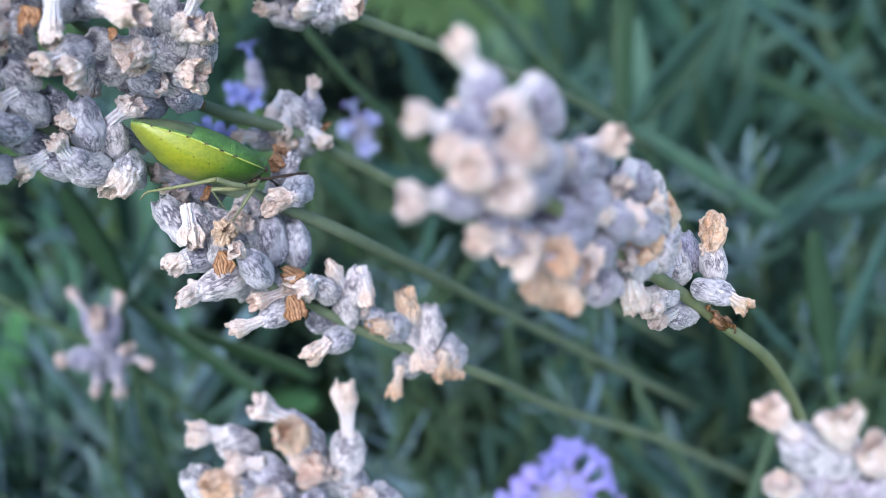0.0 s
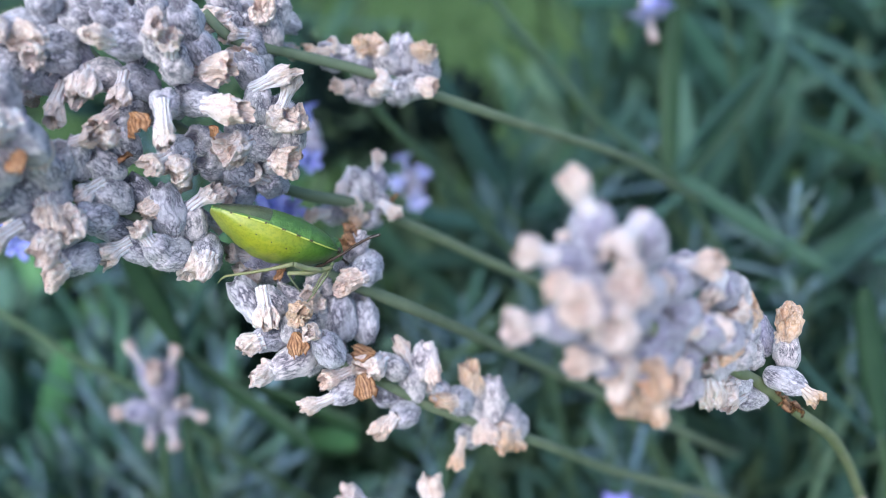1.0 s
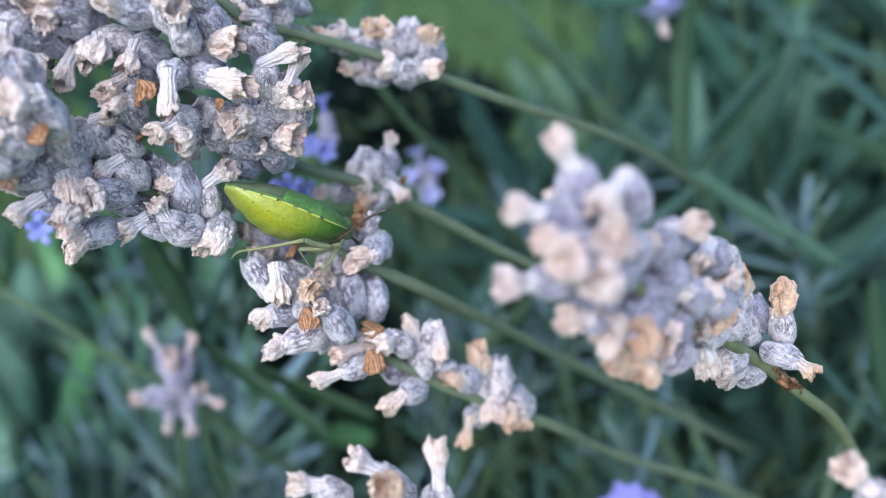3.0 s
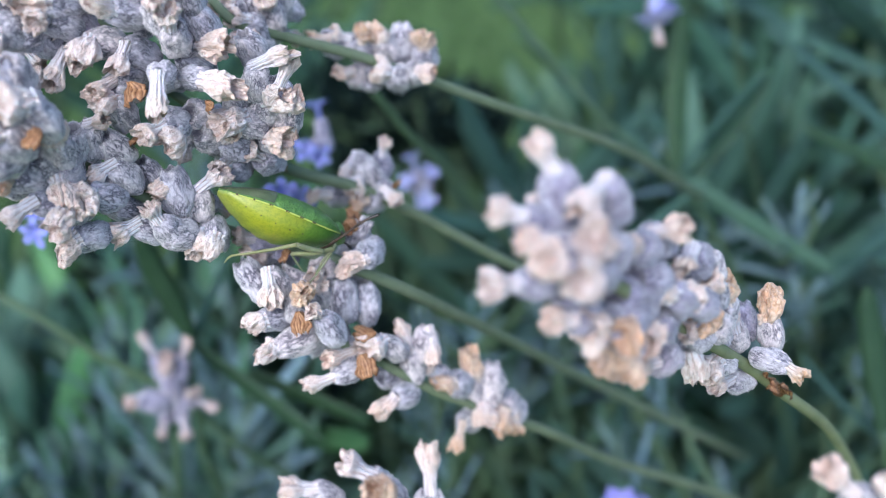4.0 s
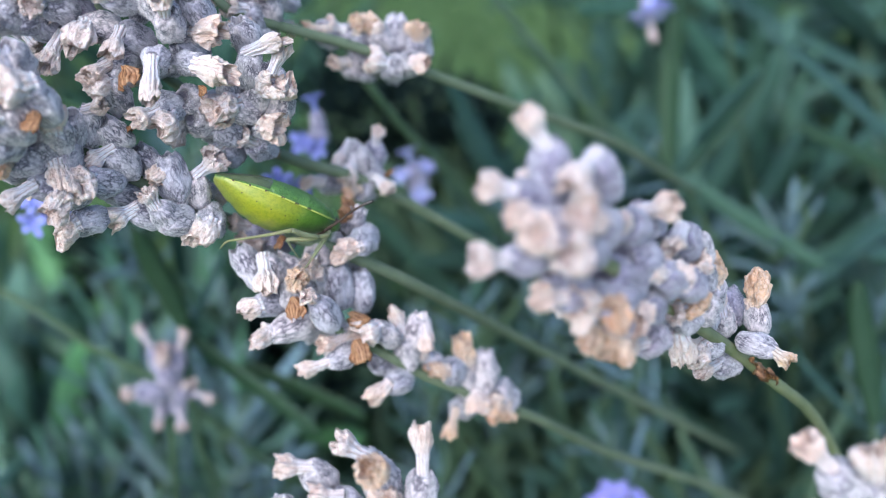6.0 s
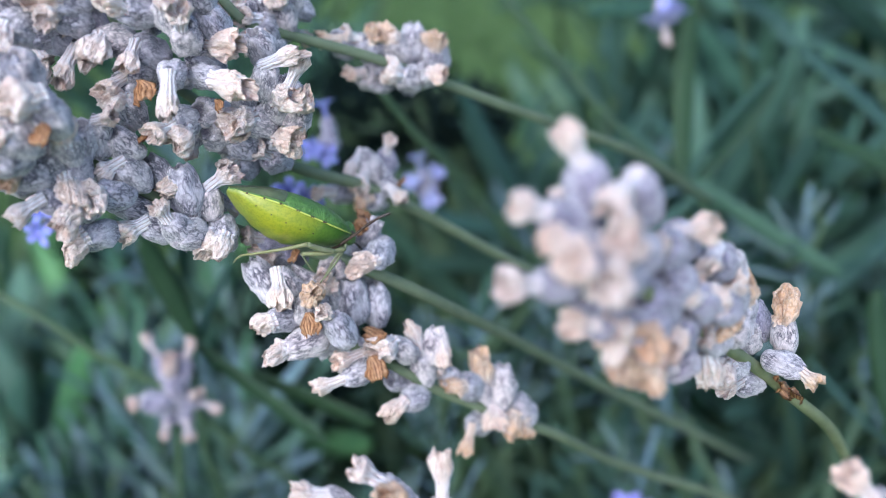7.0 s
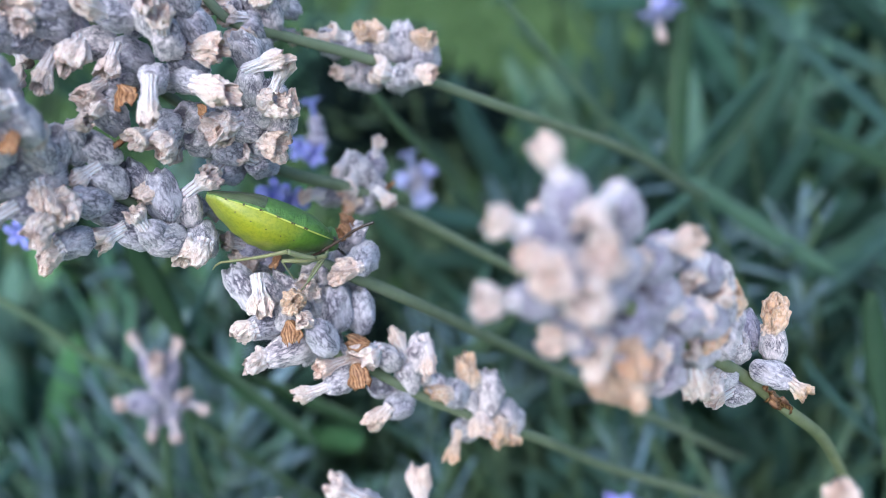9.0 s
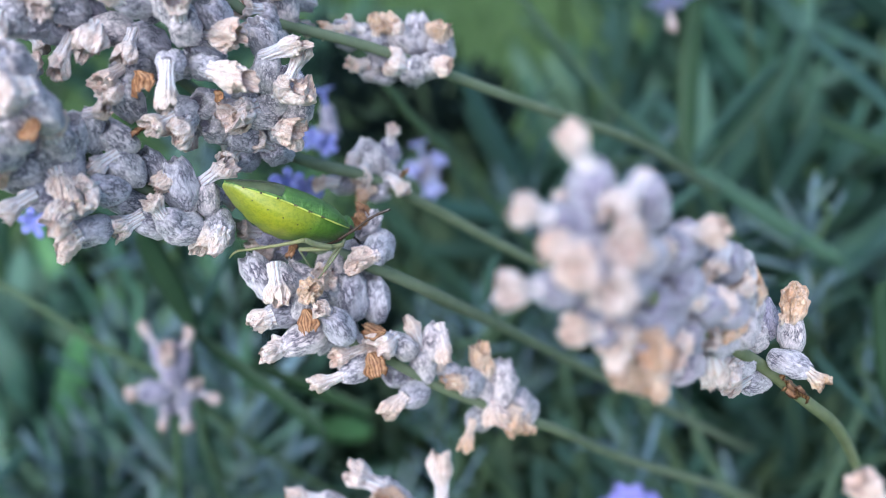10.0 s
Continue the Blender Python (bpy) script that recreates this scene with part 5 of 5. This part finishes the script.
leaf(right, (101.6, 28.3, -228.0), (68.5, 70.0, -240.0), FINE, LEAF_DEEP, 0.8)
left = sprig((-54.8, -8.5, -170.0), "lavender sprig with two upright green leaves", [(-54.5, -6.4, -168.0), (-54.7, -13.7, -172.0), (-56.0, -30.0, -185.0)], (0.03, 0.45))
leaf(left, (-54.2, -7.9, -168.0), (-58.9, 10.3, -155.0), BROAD, LEAF_GREEN, 0.2)
leaf(left, (-54.3, -7.5, -170.0), (-50.3, 7.0, -175.0), FINE, LEAF_DEEP, 0.5)
leaf(left, (-54.3, -8.6, -172.0), (-31.8, -26.3, -178.0), LEAVES, LEAF_GREEN, 0.6)
leaf(left, (-45.8, -14.0, -178.0), (-24.8, -24.5, -190.0), LEAVES, LEAF_GREEN, 0.6)
long_stem = thing("lavender_sprig", (-93.5, -1.0, -180.0), "long bare green lavender stem", "lavender", "bare lavender sprigs")
stem(long_stem, [(-100.3, 2.1, -180.0), (-87.7, -4.8, -182.0), (-78.0, -11.9, -186.0), (-68.7, -17.7, -192.0), (-54.4, -33.8, -210.0)], 0.8, 0.9, STEM_FAR, (0.06, 0.46))
cross_stem = thing("lavender_sprig", (-22.3, 35.6, -160.0), "bare green lavender stem before a dark gap", "lavender", "bare lavender sprigs")
stem(cross_stem, [(-28.5, 42.5, -150.0), (-22.3, 35.6, -160.0), (-17.1, 29.7, -168.0), (-11.5, 24.8, -176.0), (4.0, 9.9, -200.0)], 0.7, 0.8, STEM_FAR, (0.1, 0.48))


# leafy shoots that fill the bush
def shoot(name, label, category, group, kinds, mats, count, height, long, droop, seed, root=0.1):
    rnd = random.Random(seed)
    s = new(name)
    s.empty_display_size = 0.002
    s["at"] = (0.0, 0.0, 0.0)
    tagged(s, label, category, group)
    line = [Vector((0.004 * math.sin(9 * z), 0.004 * math.cos(7 * z + seed), z * height)) for z in [i / 8 for i in range(9)]]
    line = [line[0] + Vector((0.012 * math.sin(seed) * k * k, 0.012 * math.cos(seed) * k * k, -root * k)) for k in (1.0, 0.75, 0.5, 0.25)] + line
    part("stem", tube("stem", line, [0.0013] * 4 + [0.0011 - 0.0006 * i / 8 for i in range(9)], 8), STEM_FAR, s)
    for i in range(count):
        z = height * (0.12 + 0.88 * (i // 2) / (count / 2))
        a = (i % 2) * math.pi + (i // 2) * 1.57 + rnd.uniform(-0.4, 0.4)
        lean = droop * (1.1 - 0.6 * z / height) + rnd.uniform(-0.15, 0.15)
        d = Vector((math.cos(a) * math.sin(lean), math.sin(a) * math.sin(lean), math.cos(lean)))
        size = long * rnd.uniform(0.7, 1.15) * (1.1 - 0.4 * z / height)
        m = Matrix.Translation((0, 0, z)) @ aim((0, 0, 0), d, rnd.uniform(-0.5, 0.5)) @ Matrix.Scale(size, 4)
        part("leaf", kinds[i % len(kinds)], rnd.choice(mats), s, m)
    return s


def strewn(protos, spots, seed, size=1.0):
    rnd = random.Random(seed)
    for i, (x, y, d) in enumerate(spots):
        foot = BUSH @ (Vector((x, y, -d)) * MM)
        m = Matrix.Translation(foot) @ pose(0, 0, 0, rnd.uniform(-32, 32), rnd.uniform(-32, 32), rnd.uniform(0, 360)) @ Matrix.Scale(size * rnd.uniform(0.85, 1.2), 4)
        p = protos[i % len(protos)]
        if p.get("used"):
            copy_thing(p, m)
        else:
            p.matrix_world = m
            p["used"] = 1


GREEN_SHOOTS = [shoot("lavender_shoot", "leafy lavender shoot with narrow grey-green leaves", "lavender leaves", "lavender shoots", LEAVES, ms, 14, 0.055, 0.042, 0.95, s)
                for s, ms in ((1, [LEAF, LEAF, LEAF_DEEP]), (2, [LEAF, LEAF_DEEP]), (3, [LEAF, LEAF, LEAF_MID]))]
SILVER_SHOOTS = [shoot("silver_shoot", "small silvery blue-grey lavender shoot", "lavender leaves", "silvery shoots", FINE, [LEAF_SILVER, LEAF_SILVER, LEAF], 14, 0.03, 0.016, 0.8, s) for s in (4, 5)]
UNDER_SHOOTS = [shoot("lavender_shoot", "grey-green lavender shoot low in the bush", "lavender leaves", "lavender shoots", LEAVES, [LEAF_MID, LEAF_PALE, LEAF_MID], 12, 0.055, 0.042, 0.95, s) for s in (8, 9)]
PALE_SHOOTS = [shoot("lavender_shoot", "pale grey-green lavender shoot with fine leaves", "lavender leaves", "lavender shoots", FINE, [LEAF_SILVER, LEAF_MID, LEAF_PALE], 14, 0.045, 0.03, 0.9, s) for s in (11, 12)]
SOFT_SHOOTS = [shoot("lavender_shoot", "pale green lavender shoot with broad soft leaves", "lavender leaves", "lavender shoots", BROAD, [LEAF_PALE, LEAF_PALE, LEAF_PALE, LEAF_LIGHT, LEAF_MID], 11, 0.05, 0.04, 1.0, s) for s in (13, 14)]
# shoots added to darken the gaps in the bush, where there is only shade
DARK_SHOOTS = [shoot("dark_shrub_shoot", "near-black shoot added for the shade in a bush gap", "shrub", "dark shrub shoots", BROAD, [SHADE_LEAF], 10, 0.022, 0.017, 1.0, s) for s in (6, 7)]
rnd = random.Random(20)


def in_gap(x, y, d, more=45):
    """True where the bush opens on the lawn or on a gap darkened by near-black shoots: angles off the first eye's axis.
    """
    a, b = 1761 * x / d + 784, 441 - 1761 * y / d
    holes = ((635, 125, 190, 90), (345, 540, 140, 80), (90, 395, 60, 80), (-170, 400, 300, 170), (742, -15, 165, 110), (540, 300, 100, 80), (540, 620, 120, 45), (-40, 560, 110, 70), (300, 430, 60, 60))
    up = 1761 * 30 / d
    return any(((a - cx) / (rx + more)) ** 2 + ((h - cy) / (ry + more)) ** 2 < 1 for cx, cy, rx, ry in holes for h in ((b,) if cy > 510 and cx > 300 else (b, b - up)))


spots, silver, dark = [], [], []
while len(spots) < 140:
    d = rnd.uniform(305, 470)
    x, y = rnd.uniform(-0.62, 0.62) * d, rnd.uniform(-0.5, 0.36) * d
    if not in_gap(x, y, d, 55):
        spots.append((x, y - 22, d))
while len(silver) < 85:
    d = rnd.uniform(215, 300)
    x, y = rnd.uniform(-0.58, 0.55) * d, rnd.uniform(-0.42, 0.12) * d
    if not in_gap(x, y, d):
        silver.append((x, y - 8, d))
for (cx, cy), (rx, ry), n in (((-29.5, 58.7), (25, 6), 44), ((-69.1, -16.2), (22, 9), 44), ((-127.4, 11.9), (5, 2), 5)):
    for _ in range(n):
        dark.append((cx + rnd.uniform(-rx, rx), cy + rnd.uniform(-ry, ry) - 15, rnd.uniform(315, 345)))  # near-black shoots fill gaps that are only in shade
under = []
while len(under) < 110:
    d = rnd.uniform(430, 500)
    x, y = rnd.uniform(-0.6, 0.6) * d, rnd.uniform(-0.42, 0.34) * d
    if not in_gap(x, y, d, 100) and not (x < -0.36 * d and abs(y - 0.02 * d) < 0.2 * d) and not (abs(x) < 0.14 * d and y > 0.1 * d):
        under.append((x, y - 45, d))
pale = []
while len(pale) < 34:
    d = rnd.uniform(255, 310)
    x, y = rnd.uniform(-0.56, -0.2) * d, rnd.uniform(-0.36, -0.1) * d
    if not in_gap(x, y, d, 20):
        pale.append((x, y - 14, d))
soft = []
while len(soft) < 36:
    d = rnd.uniform(330, 430)
    x, y = rnd.uniform(-0.6, -0.16) * d, rnd.uniform(-0.34, -0.06) * d
    if not in_gap(x, y, d, -10):
        soft.append((x, y - 18, d))
strewn(SOFT_SHOOTS, soft, 7, 1.25)
strewn(PALE_SHOOTS, pale, 6, 1.0)
strewn(GREEN_SHOOTS, spots, 1, 1.1)
strewn(UNDER_SHOOTS, under, 4, 1.35)
strewn(SILVER_SHOOTS, silver, 2)
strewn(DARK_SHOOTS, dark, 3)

# ---- ground: one sheet to the horizon, with grass near the bush ----
n, far = 60, 400.0
axis = [far * math.copysign(abs(2 * i / n - 1) ** 4.0, 2 * i / n - 1) for i in range(n + 1)]
verts = [(x, y, -0.006 + 0.012 * noise.noise((x * 2.2, y * 2.2, 0)) * max(0.0, 1 - (abs(x) + abs(y)) / 30)) for y in axis for x in axis]
ground = new("ground", mesh_from("ground", verts, [(j * (n + 1) + i, j * (n + 1) + i + 1, (j + 1) * (n + 1) + i + 1, (j + 1) * (n + 1) + i) for j in range(n) for i in range(n)]))
ground.data.materials.append(GROUND)
tagged(ground, "garden ground with soil and mown lawn", "ground", kind="structure")
rnd = random.Random(5)
verts, faces = [], []
for _ in range(60000):
    x, y = rnd.gauss(0, 0.75), 0.35 + abs(rnd.gauss(0, 1.0))
    h, a, w = rnd.uniform(0.012, 0.03), rnd.uniform(0, 6.28), rnd.uniform(0.001, 0.002)
    lean = Vector((rnd.gauss(0, 0.4), rnd.gauss(0, 0.4), 1)).normalized() * h
    side = Vector((math.cos(a), math.sin(a), 0)) * w
    f, k = Vector((x, y, -0.004)), len(verts)
    verts += [f - side, f + side, f + lean * 0.55 + side * 0.8, f + lean * 0.55 - side * 0.8, f + lean + Vector((lean.x, lean.y, -0.2 * h)) * 0.5]
    faces += [(k, k + 1, k + 2, k + 3), (k + 3, k + 2, k + 4)]
lawn = new("lawn_grass", mesh_from("lawn_grass", verts, faces))
lawn.data.materials.append(GRASS)
tagged(lawn, "short green lawn grass behind the lavender", "grass", kind="stuff")


def motions():
    """The feeler stirs at first, then rests; the heavy spikes sway a little."""
    def sway(ob, rows):
        o = Vector(ob["at"])
        walk(ob, [(t, BUSH @ Matrix.Translation((o + Vector((x, y, z))) * MM) @ pose(0, 0, 0, rx, ry, rz)) for t, x, y, z, rx, ry, rz in rows])

    def feel(ob, foot, rows):
        walk(ob, [(t, Matrix.Translation(foot) @ pose(0, 0, 0, rx, ry, rz)) for t, rx, ry, rz in rows])

    feel(feeler, feeler_foot, [(0.0, 0, 55, -28), (0.5, 0, 30, -16), (0.8, 0, 10, -6), (1.2, 0, 0, -2), (2.0, 0, 0, 0), (5.5, 0, 0, 0), (7.5, 0, 2, 2), (8.5, 0, 0, -2), (10.0, 0, 0, 0)])

    sway(near_spike, [
        (0.0, 0.06, 0.12, 0.42, 0.13, 0.05, 0.16),
        (0.5, 0.18, 0.19, -0.38, 1.12, -0.25, -1.37),
        (0.8, 0.64, 0.36, 1.32, 6.09, -1.00, -5.49),
        (1.0, 0.56, -0.11, -1.29, 2.93, -0.57, -2.86),
        (1.5, 0.41, -0.08, -0.89, 1.53, -0.21, -1.13),
        (2.0, 0.27, -0.11, -0.93, 0.49, -0.22, -0.20),
        (2.5, 0.31, 0.03, -1.10, 1.01, -0.32, -0.85),
        (3.0, 0.09, -0.05, -0.41, 1.60, -0.23, -1.44),
        (4.5, 0.43, -0.11, -1.40, -0.24, -0.78, 0.17),
        (5.0, -0.16, 0.04, 0.15, 0.78, -0.38, -0.69),
        (5.5, -0.00, 0.00, 0.00, 0.00, -0.00, 0.00),
        (7.0, -1.01, 0.14, 1.56, 1.93, 0.65, -2.09),
        (7.5, -1.08, 0.10, 1.92, 1.80, 0.94, -1.77),
        (8.0, -0.92, 0.15, 1.50, 1.67, 0.79, -1.71),
        (8.5, -1.06, 0.26, 1.52, 2.30, 0.78, -2.49),
        (9.0, -0.83, 0.18, 1.04, 1.69, 0.56, -1.96),
        (9.5, -0.60, 0.09, 0.72, 1.44, 0.36, -1.52),
        (10.0, -0.95, 0.22, 1.24, 2.38, 0.35, -2.64),
    ])
    sway(high_spike, [
        (0.0, 0.06, -0.65, -0.01, -0.00, 0.00, -0.00),
        (0.5, 0.72, -0.16, -0.68, 1.03, 1.78, -0.19),
        (0.8, 1.16, -0.54, -1.02, 1.49, 2.96, 2.41),
        (1.0, 0.67, -0.87, -2.72, -1.33, 2.87, 5.14),
        (1.5, 0.56, -0.49, -0.81, 0.55, 1.53, 1.32),
        (2.0, 0.48, -0.28, 0.29, 0.27, 0.92, 0.80),
        (2.5, 0.49, -0.30, -0.15, 0.50, 1.41, 1.32),
        (3.0, 0.43, -0.37, -0.87, 0.03, 1.30, 1.36),
        (4.5, -0.00, -0.10, -0.34, 0.05, 0.38, 0.60),
        (5.0, -0.36, -0.26, -0.67, -0.20, 0.28, 0.52),
        (5.5, -0.00, 0.00, -0.00, 0.00, -0.00, 0.00),
        (7.0, -0.26, 0.02, -1.74, 1.09, 1.31, 0.25),
        (7.5, -0.40, -0.06, -1.67, 0.69, 1.32, 0.65),
        (8.0, -0.02, -0.09, -1.71, 0.98, 1.27, 0.54),
        (8.5, 0.39, -0.01, -1.89, 1.12, 1.54, 0.04),
        (9.0, 0.16, -0.00, -1.87, 1.07, 1.48, 0.28),
        (9.5, -0.39, 0.16, -2.05, 0.54, 0.81, 1.02),
        (10.0, 0.08, 0.16, -1.92, 1.19, 1.40, 0.10),
    ])
    sway(rising_spike, [
        (0.0, 0.00, 0.00, 0.00, 0.00, -0.00, 0.00),
        (0.5, 0.87, 0.16, -0.37, -0.16, -0.36, -0.12),
        (0.8, 0.06, -0.60, 0.01, 0.00, 0.00, -0.00),
        (1.0, 0.54, -0.02, -0.56, -0.28, -0.57, 0.13),
        (1.5, 0.72, -0.23, -0.43, -0.16, -0.49, -0.11),
        (2.0, 0.80, 0.03, -0.18, -0.11, -0.17, 0.14),
        (2.5, 0.62, 0.16, -0.28, 0.01, -0.39, -0.76),
        (3.0, 0.52, 0.23, -0.09, -0.00, -0.10, -0.31),
        (4.5, 0.82, 0.17, -0.05, -0.02, -0.02, -0.11),
        (5.0, 0.68, 0.03, -0.18, -0.03, -0.19, -0.40),
        (5.5, 0.65, 0.15, -0.12, 0.09, -0.18, -0.94),
        (7.0, 0.37, -0.21, -0.71, -0.08, -0.90, -1.23),
        (7.5, 0.39, -0.19, -0.48, -0.01, -0.62, -1.12),
        (8.0, 0.04, -0.10, -0.59, -0.00, -0.84, -1.32),
        (8.5, 0.39, -0.18, -0.51, -0.07, -0.65, -0.83),
        (9.0, 0.47, -0.19, -0.33, -0.06, -0.42, -0.45),
        (9.5, 0.43, -0.12, -0.00, 0.00, 0.00, -0.00),
        (10.0, 0.62, -0.06, -0.00, 0.00, 0.00, -0.00),
    ])
    sway(corner_spike, [
        (0.0, 0.00, 0.00, 0.00, 0.00, -0.00, 0.00),
        (2.5, 0.14, 0.84, -0.01, -0.00, -0.00, -0.00),
        (4.5, -0.25, 1.11, -0.03, -0.00, -0.00, -0.00),
        (5.5, -0.52, 1.21, -0.04, -0.00, -0.00, -0.00),
        (7.5, -0.49, 1.16, -0.04, -0.00, -0.00, -0.00),
        (9.0, -0.16, 1.27, -0.04, -0.00, -0.00, -0.00),
        (10.0, -0.20, 1.18, -0.04, -0.00, -0.00, -0.00),
    ])
    sway(back_spike, [
        (0.0, -0.73, -0.01, 0.01, 0.00, 0.00, 0.00),
        (1.0, 0.00, -0.00, -0.00, 0.00, -0.00, 0.00),
        (2.5, -0.25, 0.36, 0.01, 0.00, -0.00, 0.00),
        (4.5, -0.47, 0.75, 0.02, 0.00, -0.00, 0.00),
        (5.5, -0.48, 0.82, 0.03, 0.00, -0.00, 0.00),
        (7.5, -0.31, 0.24, 0.01, 0.00, 0.00, 0.00),
        (9.0, -0.01, 0.57, 0.02, 0.00, -0.00, 0.00),
        (10.0, -0.01, 0.16, 0.00, 0.00, -0.00, 0.00),
    ])


motions()
